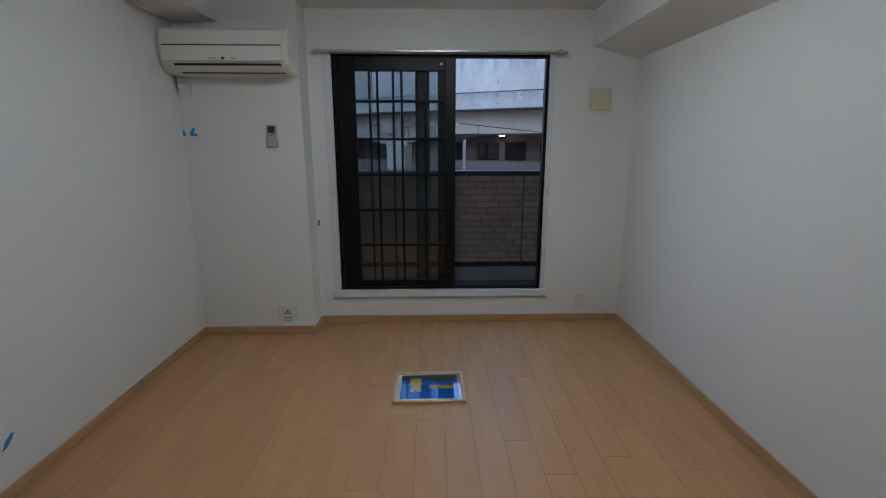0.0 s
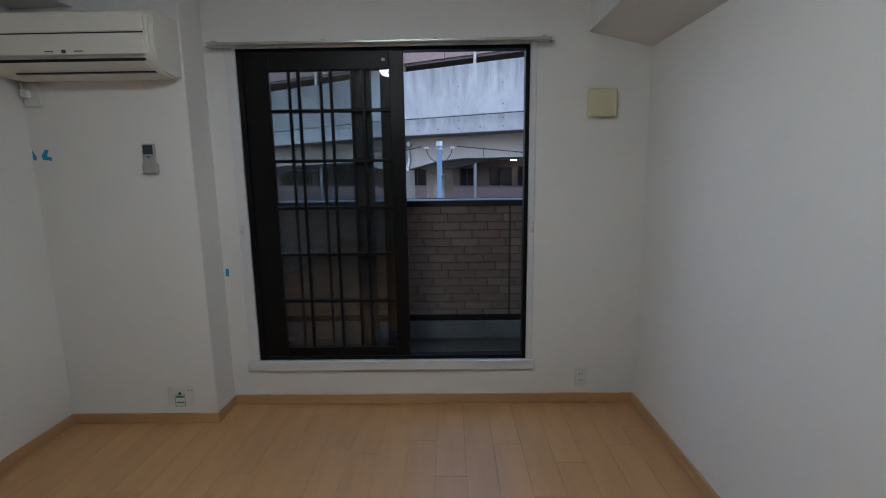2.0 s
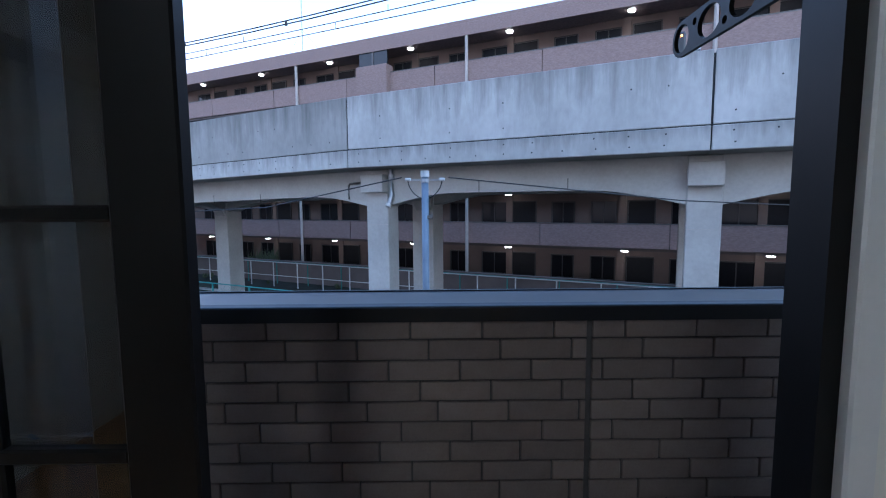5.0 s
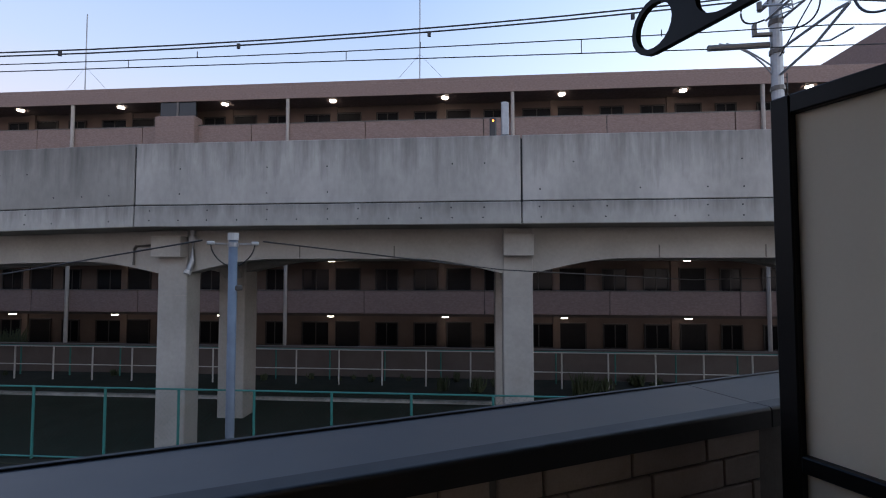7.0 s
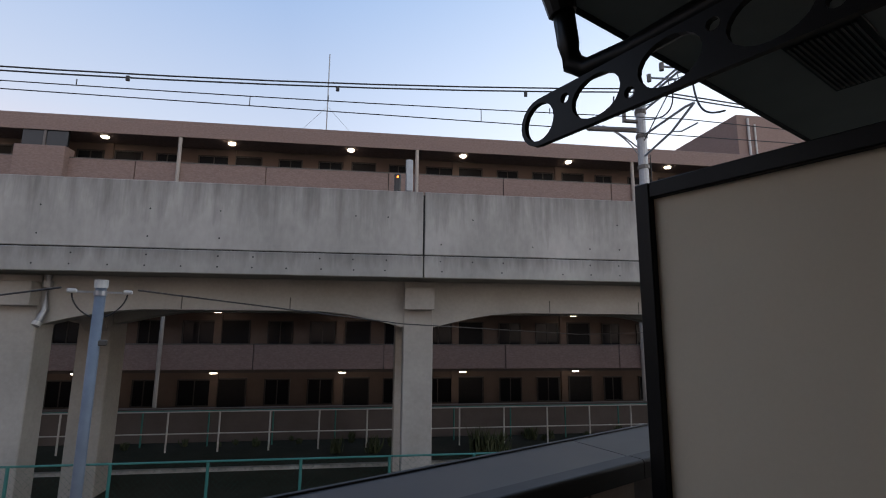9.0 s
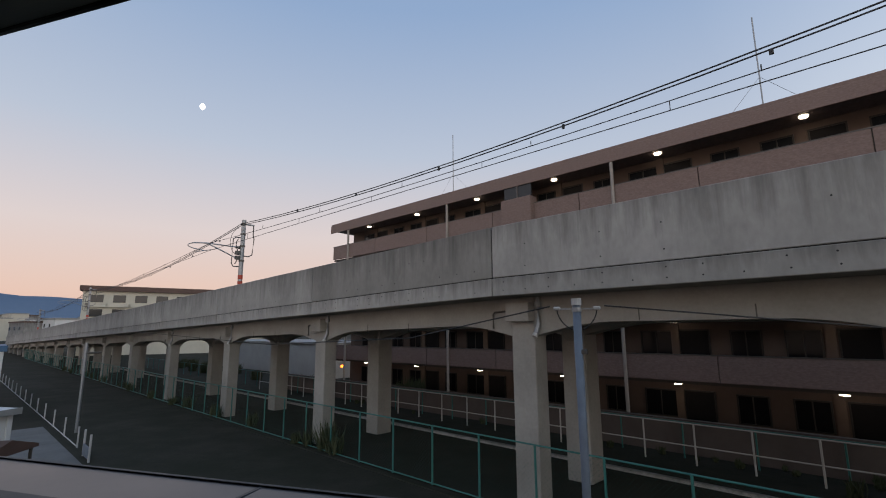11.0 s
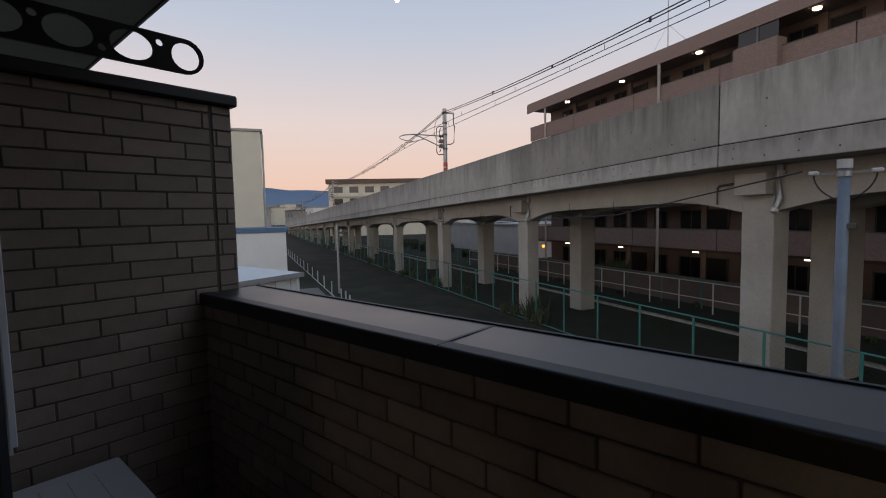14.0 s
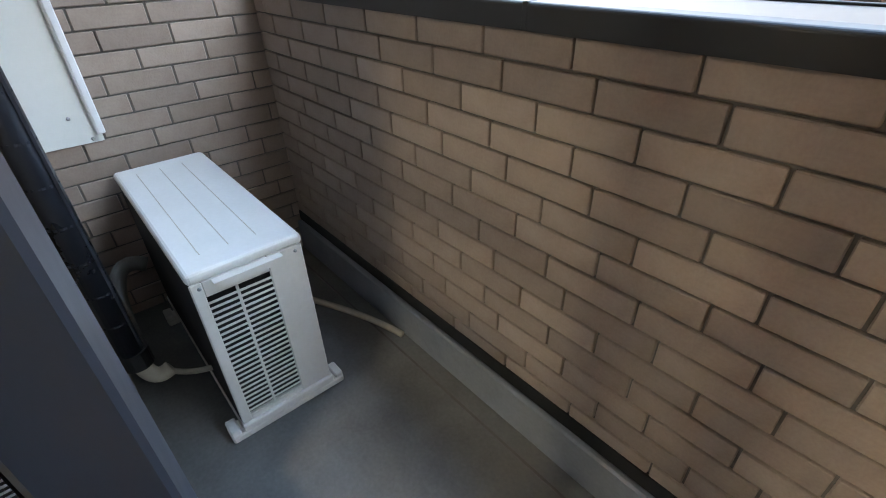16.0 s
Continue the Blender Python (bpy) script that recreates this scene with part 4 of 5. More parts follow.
def cantilever(m, s, d, z1):
    part("cantilever_tube", tube([(s, d, z1 - 2.02), (s, d - 2.4, z1 - 1.98), (s, d - 3.3, z1 - 2.08)], 0.042, 8), M_galv, m)
    part("cantilever_tube", tube([(s, d, z1 - 2.95), (s, d - 1.2, z1 - 2.45), (s, d - 2.4, z1 - 1.98)], 0.042, 8), M_galv, m)
    part("registration_arm", tube(curve_points((s, d - 2.3, z1 - 2.02), (s, d - 3.6, z1 - 1.98), (s, d - 4.2, z1 - 2.42), (s, d - 2.5, z1 - 2.50)), 0.030, 6), M_galv, m)
    part("steady_arm", tube([(s, d - 1.7, z1 - 2.30), (s, d - 2.9, z1 - 2.62), (s, d - 3.1, z1 - 2.60)], 0.026, 6), M_galv, m)
    for a in (0.16, 0.34):
        part("insulator", tube([(s, d - a, z1 - 2.02), (s, d - a - 0.12, z1 - 2.02)], 0.095, 8), M_frame, m)
    part("lead_loop", tube([(s, d, z1 - 1.32), (s, d - 0.45, z1 - 1.30), (s, d - 0.66, z1 - 1.45), (s, d - 0.68, z1 - 3.2), (s, d - 0.55, z1 - 3.38), (s, d, z1 - 3.36)], 0.040, 8), M_frame, m)
    part("lead_loop", tube(curve_points((s, d - 0.3, z1 - 1.4), (s, d - 0.75, z1 - 2.0), (s, d + 0.1, z1 - 2.3), (s, d - 0.45, z1 - 3.2)), 0.030, 6), M_wire, m)
    part("lead_loop", tube([(s, d + 0.72, z1 - 0.25), (s, d + 0.72, z1 - 1.0), (s, d + 0.80, z1 - 1.3), (s, d + 0.72, z1 - 2.45), (s, d + 0.45, z1 - 2.6), (s, d, z1 - 2.58)], 0.040, 8), M_frame, m)
    for z in (z1 - 2.4, z1 - 2.75):
        part("switch_box", box(s - 0.12, s + 0.12, d - 0.46, d - 0.15, z - 0.13, z + 0.13, 0.02), M_frame, m)
    part("lead", tube(curve_points((s, d - 0.3, z1 - 0.6), (s, d - 1.1, z1 - 1.1), (s, d - 0.9, z1 - 2.2), (s, d - 0.5, z1 - 2.5)), 0.016, 5), M_wire, m)


def mast_beam(m, s, d, z1):
    """A lattice beam over the track with its insulators, leads and stays."""
    z = z1 - 0.92
    e = 0.6
    for dx, dz in ((-0.2, 0.0), (0.2, 0.0), (0.0, 0.3)):
        part("chord", tube([(s + dx, d + 0.1, z + dz), (s + dx, e, z + dz)], 0.034, 6), M_galv, m)
    n = 9
    for k in range(n):
        y0, y1 = d - k * (d - e) / n, d - (k + 1) * (d - e) / n
        part("lattice", tube([(s - 0.2, y0, z), (s + 0.2, y1, z)], 0.018, 5), M_galv, m)
        part("lattice", tube([(s + 0.2, y0, z), (s, (y0 + y1) / 2, z + 0.3), (s + 0.2, y1, z)], 0.018, 5), M_galv, m)
    for k in range(4):
        y = d - 0.5 - 0.62 * k
        part("insulator_bracket", tube([(s - 0.75, y, z + 0.10), (s + 0.15, y, z + 0.12)], 0.030, 6), M_galv, m)
        part("insulator", tube([(s - 0.72, y, z - 0.02), (s - 0.72, y, z + 0.20)], 0.065, 8), M_frame, m)
    part("dead_end_insulator", tube([(s - 1.85, d, z1 - 1.72), (s - 0.2, d, z1 - 1.68)], 0.085, 10), M_frame, m)
    part("lead_loop", tube(curve_points((s - 0.9, d, z1 - 0.55), (s - 1.05, d, z1 - 1.15), (s - 0.6, d, z1 - 1.1), (s - 0.3, d, z1 - 0.95)), 0.024, 6), M_wire, m)
    part("bracket", box(s - 0.62, s, d - 0.06, d + 0.06, z1 - 1.42, z1 - 1.34), M_frame, m)
    part("bracket", box(s - 0.62, s - 0.54, d - 0.06, d + 0.06, z1 - 1.34, z1 - 1.08), M_frame, m)
    for a, b in ((1.55, 0.0), (1.35, 0.25)):
        part("brace", tube(curve_points((s - a, d, z1 - 1.60), (s - 0.9, d, z1 - 1.70), (s - 0.5, d, z1 - 2.0), (s - 0.12, d, z1 - 2.55 + b), 8), 0.022, 6), M_galv, m)
    part("cantilever_tube", tube([(s, d, z1 - 1.90), (s, 2.35, z1 - 1.92), (s, 1.98, z1 - 1.98)], 0.036, 6), M_galv, m)
    part("cantilever_tube", tube([(s, d, z1 - 2.62), (s, 3.04, z1 - 2.38), (s, 1.98, z1 - 1.98)], 0.036, 6), M_galv, m)
    part("steady_arm", tube([(s, 3.0, z1 - 2.38), (s, 2.6, z1 - 2.55), (s, 1.9, z1 - 2.6)], 0.022, 6), M_galv, m)
    part("hanger", tube(curve_points((s, 2.0, z), (s, 1.95, z - 1.3), (s, 1.7, z - 1.6), (s, 0.9, z1 - 2.72)), 0.026, 6), M_wire, m)
    part("hanger", tube(curve_points((s, 2.9, z), (s, 2.7, z - 0.9), (s, 3.2, z - 1.05), (s, d - 0.2, z - 0.45)), 0.022, 6), M_wire, m)
    part("stay_cable", tube([(s, 2.7, z), (s, d - 0.1, z1 - 2.1)], 0.018, 5), M_wire, m)
    part("ladder_rail", tube([(s + 0.26, d, z1 - 4.4), (s + 0.26, d, z1 - 2.5)], 0.016, 5), M_wire, m)
    for k in range(8):
        part("rung", tube([(s, d, z1 - 4.3 + 0.24 * k), (s + 0.26, d, z1 - 4.3 + 0.24 * k)], 0.012, 5), M_wire, m)


# mast: along the track, top, messenger and contact wire heights
MD, WD = 4.6, 2.4
MASTS = [(-128.7, 6.9, 5.0, 4.4), (-76.9, 8.15, 6.2, 5.6), (-25.7, 9.5, 7.53, 7.02), (15.4, 9.57, 7.30, 6.80), (62.0, 9.4, 7.2, 6.6)]
for s, z, zm, zc in MASTS:
    mast = catenary_mast(s, MD, z)
    if 0 < s < 30:
        mast_beam(mast, s, MD, z)
    else:
        cantilever(mast, s, MD, z)


def wire(name, pts, r, label):
    wobj = thing(name, label, "cable", at=PV)
    part("strand", tube(pts, r, 5), M_wire, wobj)
    return wobj


def sagged(s0, z0, s1, z1, d, sag, n=14):
    return [(s0 + (s1 - s0) * i / n, d, z0 + (z1 - z0) * i / n - sag * 4 * (i / n) * (1 - i / n)) for i in range(n + 1)]


for (s0, z0, m0, c0), (s1, z1, m1, c1) in zip(MASTS, MASTS[1:]):
    fs = 0.77 * ((s1 - s0) / 41.1) ** 2
    fc = wire("feeder_cable", sagged(s0, z0 - 0.28, s1, z1 - 0.28, MD - 0.15, fs), 0.024, "black overhead feeder cable above the railway")
    wire("feeder_cable", sagged(s0, z0 - 0.40, s1, z1 - 0.40, MD - 0.15, fs), 0.024, "black overhead feeder cable above the railway")
    ms = 0.31 * ((s1 - s0) / 41.1) ** 2
    mw = wire("messenger_wire", sagged(s0, m0, s1, m1, WD, ms), 0.014, "thin black catenary wire above the railway")
    cw = wire("contact_wire", sagged(s0, c0, s1, c1, WD, 0.0), 0.014, "thin black contact wire above the railway")
    n = int((s1 - s0) / 5.6)
    for i in range(1, n):
        a = i / n
        s = s0 + (s1 - s0) * a
        zt = m0 + (m1 - m0) * a - ms * 4 * a * (1 - a)
        part("dropper", tube([(s, WD, c0 + (c1 - c0) * a), (s, WD, zt)], 0.011, 4), M_wire, cw)
        part("clip", tube([(s + 1.9, WD, zt), (s + 1.9, WD, zt + 0.16)], 0.014, 4), M_wire, mw)
        zf = z0 + (z1 - z0) * a - fs * 4 * a * (1 - a) - 0.34
        part("spacer", box(s + 1.85, s + 1.95, MD - 0.18, MD - 0.12, zf - 0.13, zf + 0.03, 0.01), M_wire, fc)

# street pole with service wire
up = thing("utility_pole", "slim blue-grey utility pole with white insulators", "utility pole")
PXp, PYp = 0.25, 9.9
part("shaft", tube([(PXp, PYp, ZG), (PXp, PYp, 1.88)], 0.050, 14), M_bluepole, up, smooth=True)
part("cap", tube([(PXp, PYp, 1.88), (PXp, PYp, 1.91), (PXp, PYp, 1.965)], 0.062, 14), M_white, up)
part("band", tube([(PXp, PYp, 1.80), (PXp, PYp, 1.85)], 0.06, 14), M_galv, up)
part("cross_arm", box(PXp - 0.24, PXp + 0.24, PYp - 0.012, PYp + 0.012, 1.825, 1.845), M_galv, up)
for dx in (-0.24, 0.24):
    part("insulator", box(PXp + dx - 0.045, PXp + dx + 0.045, PYp - 0.03, PYp + 0.03, 1.82, 1.865, 0.012), M_white, up)
    part("jumper", tube(curve_points((PXp + dx, PYp, 1.84), (PXp + dx, PYp, 1.70), (PXp + dx * 0.5, PYp, 1.60), (PXp + dx * 0.25, PYp, 1.58)), 0.008, 5), M_wire, up)
part("clamp", box(PXp - 0.03, PXp + 0.11, PYp - 0.04, PYp + 0.04, 1.28, 1.34, 0.01), M_frame, up)
sw = thing("service_wire", "black service wire from the utility pole", "cable")
part("strand", tube([(PXp + 0.33, PYp, 1.87), (PXp + 4.0, PYp + 0.6, 1.52), (PXp + 9, PYp + 1.2, 1.30), (PXp + 20, PYp + 2.5, 1.35)], 0.010, 5), M_wire, sw)
part("strand", tube([(PXp - 0.33, PYp, 1.87), (PXp - 3.0, PYp + 2.0, 1.45), (PXp - 8, PYp + 4.6, 1.25), (PXp - 20, PYp + 11, 1.6)], 0.010, 5), M_wire, sw)


# fences
def mesh_fence(name, s0, s1, d, z0, z1, step, material, label, category, wires=True, rails=(1.0,)):
    """A pipe fence: a post at each step, rails, and a wire mesh where it has one."""
    fe = thing(name, label, category, at=PV)
    n = int((s1 - s0) / step)
    post = mesh_of("post", tube([(0, 0, z0), (0, 0, z1)], 0.028, 8), material)
    for i in range(n + 1):
        shared("post", post, fe, (s0 + i * step, d, 0))
    for r in rails:
        z = z0 + (z1 - z0) * r
        part("rail", tube([(s0, d, z), (s1, d, z)], 0.020, 6), material, fe)
    if wires:
        verts, faces = [], []

        def strand(a, b, r=0.0012):
            k = len(verts)
            dv = (Vector(b) - Vector(a)).normalized()
            up = Vector((0, 1, 0))
            sd = dv.cross(up).normalized() * r
            for p in (a, b):
                verts.append(tuple(Vector(p) + sd))
                verts.append(tuple(Vector(p) - sd))
                verts.append(tuple(Vector(p) + up * r))
            for i in range(3):
                j = (i + 1) % 3
                faces.append((k + i, k + j, k + 3 + j, k + 3 + i))
        h = z1 - z0 - 0.05
        stp = 0.11
        m = int((s1 - s0) / stp)
        for i in range(m):
            s = s0 + i * stp
            if s + h < s1:
                strand((s, d, z0 + 0.04), (s + h, d, z0 + 0.04 + h))
                strand((s + h, d, z0 + 0.04), (s, d, z0 + 0.04 + h))
        me = bpy.data.meshes.new("wire_mesh")
        me.from_pydata(verts, [], faces)
        me.materials.append(M_gwire)
        o = new("wire_mesh", me)
        o.parent = fe
        tagged(o, kind="stuff")
    return fe


mesh_fence("green_fence", 0.72 - 1.64 * 61, 0.72 + 1.64 * 17, 0.42, ZG + 0.03, ZG + 1.55, 1.64, M_green, "green chain-link fence between road and viaduct", "fence", rails=(0.03, 1.0))
mesh_fence("green_fence", -60, 34, 7.95, ZG, ZG + 1.13, 2.05, M_green, "low green fence behind the viaduct", "fence", wires=False, rails=(1.0,))
mesh_fence("white_guard_rail", 0.51 - 1.545 * 18, 0.51 + 1.545 * 22, 7.25, ZG, ZG + 1.22, 1.545, M_white, "white pipe guard rail behind the viaduct", "guard rail", wires=False, rails=(0.46, 1.0))
lw = solid("boundary_wall", box(-28, 36, 8.5, 8.66, ZG - 0.02, ZG + 1.12, 0.01), mat("boundary_wall_render", (0.125, 0.105, 0.098), 0.85, color2=(0.095, 0.08, 0.074), scale=1.2, bump=0.2), "low brown rendered wall in front of the apartment block", "wall", "structure")
lw.matrix_world = PV
kb = solid("kerb", box(-60, 30, 5.15, 5.30, ZG - 0.02, ZG + 0.10, 0.008), M_viad, "pale concrete kerb under the viaduct", "kerb", "structure")
kb.matrix_world = PV
mesh_fence("white_guard_rail", -15.06 - 2.78 * 17, -15.06, -5.32, ZG, ZG + 0.74, 2.78, M_white, "row of white posts along the road edge", "guard rail", wires=False, rails=(0.06,))
gb = thing("guard_posts", "two white posts with a blue-grey board by the driveway", "post", at=PV)
for s, d in ((-12.3, -5.45), (-13.5, -5.40)):
    part("post", tube([(s, d, ZG), (s, d, ZG + 0.86)], 0.035, 8), M_white, gb)
part("board", box(-13.46, -12.34, -5.44, -5.40, ZG + 0.05, ZG + 0.42, 0.008), M_bluepole, gb)
dv = solid("driveway", box(-21.0, -11.6, -9.6, -5.62, ZG - 0.02, ZG + 0.015, 0.01), mat("driveway_concrete", (0.17, 0.165, 0.155), 0.85, color2=(0.11, 0.108, 0.10), scale=0.8, mix=0.6, grain=25, bump=0.2), "worn grey concrete driveway beside the road", "driveway", "structure")
dv.matrix_world = PV

# street lamp on the road edge
sl = thing("street_lamp", "thin grey street lamp pole at the road edge", "street lamp", at=PV)
part("pole", tube([(-18.35, -4.85, ZG), (-18.35, -4.85, 1.15)], 0.06, 8), M_galv, sl)
part("head", box(-18.45, -18.25, -4.82, -4.30, 0.72, 0.80, 0.02), M_frame, sl)
part("cap", tube([(-18.35, -4.85, 1.15), (-18.35, -4.85, 1.20)], 0.075, 8), M_galv, sl)

# apartment block beyond the railway
apt = thing("apartment_building", "reddish brown tiled apartment block with open galleries and lit lamps", "apartment building", at=PV)
AS0, AS1, AD = -26.2, 38.0, 12.4
FH = 2.66
F5 = 7.41
part("roof", box(AS0 - 0.2, AS1, AD - 0.15, AD + 9, 9.93, 10.47, 0.02), M_apt, apt)
part("roof_fascia", box(AS0 - 0.2, AS1, AD - 0.18, AD - 0.152, 9.70, 10.29, 0.01), M_apt, apt)
for f in range(5):
    fz = F5 - FH * (4 - f)
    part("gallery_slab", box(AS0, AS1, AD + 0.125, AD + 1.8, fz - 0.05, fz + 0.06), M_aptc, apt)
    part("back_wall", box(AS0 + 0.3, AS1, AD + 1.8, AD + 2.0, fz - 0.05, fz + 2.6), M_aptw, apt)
    s = AS0
    while s < AS1:
        e = min(s + 5.57, AS1)
        part("gallery_rail", box(s + 0.02, e - 0.02, AD, AD + 0.12, fz + 0.08, fz + 1.13, 0.01), M_apt, apt)
        part("rail_cap", box(s, e, AD - 0.02, AD + 0.14, fz + 1.13, fz + 1.17), M_frame, apt)
        s = e
# lamps, windows and doors repeat from flat to flat
OPENINGS = [(-7.37, -6.3, "window"), (-5.72, -4.6, "door"), (-3.85, -2.98, "window"), (-1.94, -0.6, "window"), (-0.24, 0.94, "door"), (1.84, 2.88, "window")]
for f in (0, 1, 4):
    fz = F5 - FH * (4 - f)
    y = AD + 1.8
    for rep_no in range(-2, 4):
        for j, (a, b, nm) in enumerate(OPENINGS):
            a, b = a + 11.14 * rep_no, b + 11.14 * rep_no
            if a < AS0 + 1 or b > AS1 - 1:
                continue
            zz0, zz1 = (1.02, 2.10) if nm == "window" else (0.08, 2.14)
            wd = part(nm, box(a, b, y - 0.03, y - 0.005, fz + zz0, fz + zz1), (M_darkglass if f == 4 else M_gglass) if nm == "window" else M_gdoor, apt)
            fr = box(a - 0.06, a, y - 0.07, y - 0.002, fz + zz0 - 0.04, fz + zz1 + 0.06)
            bm_box(fr, b, b + 0.06, y - 0.07, y - 0.002, fz + zz0 - 0.04, fz + zz1 + 0.06)
            bm_box(fr, a, b, y - 0.07, y - 0.002, fz + zz1, fz + zz1 + 0.06)
            if nm == "window":
                bm_box(fr, a, b, y - 0.07, y - 0.002, fz + zz0 - 0.04, fz + zz0)
                bm_box(fr, (a + b) / 2 - 0.025, (a + b) / 2 + 0.025, y - 0.05, y - 0.031, fz + zz0, fz + zz1)
                if f == 4 and j in (2, 3, 5):
                    part("blind", box((a + b) / 2 + 0.04, b - 0.05, y - 0.045, y - 0.032, fz + zz0 + 0.08, fz + zz0 + 0.62), M_greyw, wd, "pale frosted lower pane")
            part("frame", fr, M_door, wd)
    k = -5
    while -0.2 + 5.57 * k < AS1 - 2:
        s0 = -0.2 + 5.57 * k
        k += 1
        if s0 < AS0 + 1:
            continue
        lamp_z = fz + (2.47 if f == 4 else 2.53)
        bm = bmesh.new()
        bmesh.ops.create_cone(bm, cap_ends=True, segments=16, radius1=0.15, radius2=0.17, depth=0.07, matrix=Matrix.Translation((s0, AD + 0.85, lamp_z)))
        lp = part("gallery_lamp", bm, M_lamp, apt, "lit round ceiling lamp")
        part("rim", tube([(s0, AD + 0.85, lamp_z + 0.036), (s0, AD + 0.85, lamp_z + 0.06)], 0.20, 16), M_frame, lp)
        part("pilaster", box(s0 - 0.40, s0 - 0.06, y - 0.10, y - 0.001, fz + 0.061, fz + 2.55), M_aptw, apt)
for s in (-24.0, -13.1, -2.1, 8.55, 19.5, 30.5):
    part("downpipe", tube([(s, AD - 0.08, -2.4), (s, AD - 0.08, 10.1)], 0.085, 8), M_dpipe, apt, "pale beige downpipe")
part("stair_box", box(-8.6, -6.6, AD - 0.35, AD + 0.3, 6.9, 8.95, 0.02), M_apt, apt)
part("stair_window", box(-8.5, -6.7, AD - 0.1, AD, 8.95, 9.78), M_darkglass, apt)
part("stair_mullion", box(-7.65, -7.55, AD - 0.14, AD - 0.1, 8.95, 9.78), M_frame, apt)
for s, h in ((4.05, 4.8), (-13.95, 4.8)):
    an = thing("roof_antenna", "thin metal antenna on the roof", "antenna", at=PV, group="antennas")
    part("rod", tube([(s, AD + 1.5, 10.47), (s, AD + 1.5, 10.47 + h)], 0.03, 6), M_galv, an)
    part("stay", tube([(s, AD + 1.5, 12.4), (s - 1.8, AD + 1.6, 10.47)], 0.008, 4), M_galv, an)
    part("stay", tube([(s, AD + 1.5, 12.4), (s + 1.8, AD + 1.6, 10.47)], 0.008, 4), M_galv, an)
ol = thing("orange_lamp", "orange wall lamp at the end of the apartment block", "lamp", at=PV)
bm = bmesh.new()
bmesh.ops.create_uvsphere(bm, u_segments=12, v_segments=8, radius=0.11, matrix=Matrix.Translation((-24.3, AD - 0.1, -1.0)))
part("bulb", bm, M_orange, ol)

# rainwater pipe under the balcony edge
rp = thing("rain_pipe", "dark rainwater pipe bending under the balcony ceiling", "pipe")
part("hopper", tube([(1.43, 4.62, ZS - 0.01), (1.43, 4.62, ZS - 0.10), (1.45, 4.62, ZS - 0.16)], 0.055, 12, taper=0.75), M_bronze, rp)
part("pipe", tube([(1.45, 4.62, ZS - 0.14), (1.47, 4.62, ZS - 0.25), (1.48, 4.615, ZS - 0.31), (1.49, 4.57, ZS - 0.345), (1.50, 4.45, ZS - 0.35), (1.50, YX + 0.05, ZS - 0.33), (1.50, YX + 0.03, ZS - 0.6), (1.50, YX + 0.03, ZB)], 0.032, 12), M_bronze, rp, smooth=True)

# neighbouring and distant buildings
blk = thing("taller_building", "tall reddish brown tiled building beyond the apartment block", "building", at=PV)
part("wall", box(31.6, 46, 19.2, 30, ZG, 16.3, 0.02), M_apt, blk)
part("drain_pipe", tube([(32.4, 19.1, 6.0), (32.4, 19.1, 16.0)], 0.08, 8), M_white, blk)
part("drain_pipe", tube([(32.9, 19.1, 6.0), (32.9, 19.1, 15.6)], 0.06, 8), M_white, blk)
cb = thing("cream_building", "plain cream rendered building beyond the shed", "building", at=pose(-32.7, 21.4, 0, 0, 0, 62.5))
part("wall", box(-12, 0, 0, 9, ZG, 8.0, 0.02), M_cream, cb)
part("roof_edge", box(-12.1, 0.12, -0.12, 9.1, 8.0, 8.18), M_greyroof, cb)
part("downpipe", tube([(0.1, 0.3, ZG), (0.1, 0.3, 7.9)], 0.07, 8), M_white, cb)
wt = thing("white_building", "low white clad building with a blue roof rim", "building", at=pose(-25.5, 18.9, 0, 0, 0, 60.5))
part("wall", box(-9, 0, 0, 4.5, ZG, 0.75, 0.02), M_whiteb, wt)
part("roof_rim", box(-9.1, 0.1, -0.1, 4.6, 0.75, 1.02, 0.02), M_bluerim, wt, "blue metal rim")
sh = thing("shed", "small white shed with a flat grey roof", "shed", at=pose(-12.85, 11.94, 0, 0, 0, -78.0))
part("wall", box(0.06, 5.5, -3.1, -0.06, ZG, -0.32, 0.01), M_whiteb, sh)
for k in range(9):
    part("wall_rib", box(0.35 + k * 0.6, 0.37 + k * 0.6, -0.062, -0.045, ZG, -0.34), M_greyw, sh)
part("corner_post", box(0.02, 0.14, -0.16, -0.02, ZG, -0.32, 0.01), M_whiteb, sh)
part("roof", prism([(-3.2, -0.20), (0.06, -0.32), (0.06, -0.20), (-3.2, -0.08)], "x", -0.06, 5.6), M_whiteb, sh)
part("roof_edge", box(-0.08, 5.6, 0.06, 0.085, -0.33, -0.185), M_greyroof, sh)
low = thing("dark_shelter", "low dark brown pitched shelter roof by the shed", "shelter", at=pose(-12.9, 11.2, 0, 0, 0, 25))
part("roof", prism([(-0.9, -1.05), (0.0, -0.80), (0.9, -1.05), (0.9, -1.12), (-0.9, -1.12)], "x", -1.1, 0.8), M_browroof, low)
for x, y in ((-1.0, -0.8), (0.7, -0.8), (-1.0, 0.8), (0.7, 0.8)):
    part("post", tube([(x, y, ZG), (x, y, -1.0)], 0.04, 6), M_frame, low)
pl = thing("pale_building", "long low pale grey building behind the railway", "building", at=PV)
part("wall", box(-58, -29.5, 15, 24, ZG, 0.50, 0.02), M_greyw, pl)
part("roof", box(-58.3, -29.2, 14.8, 24.2, 0.50, 0.66), M_greyroof, pl)
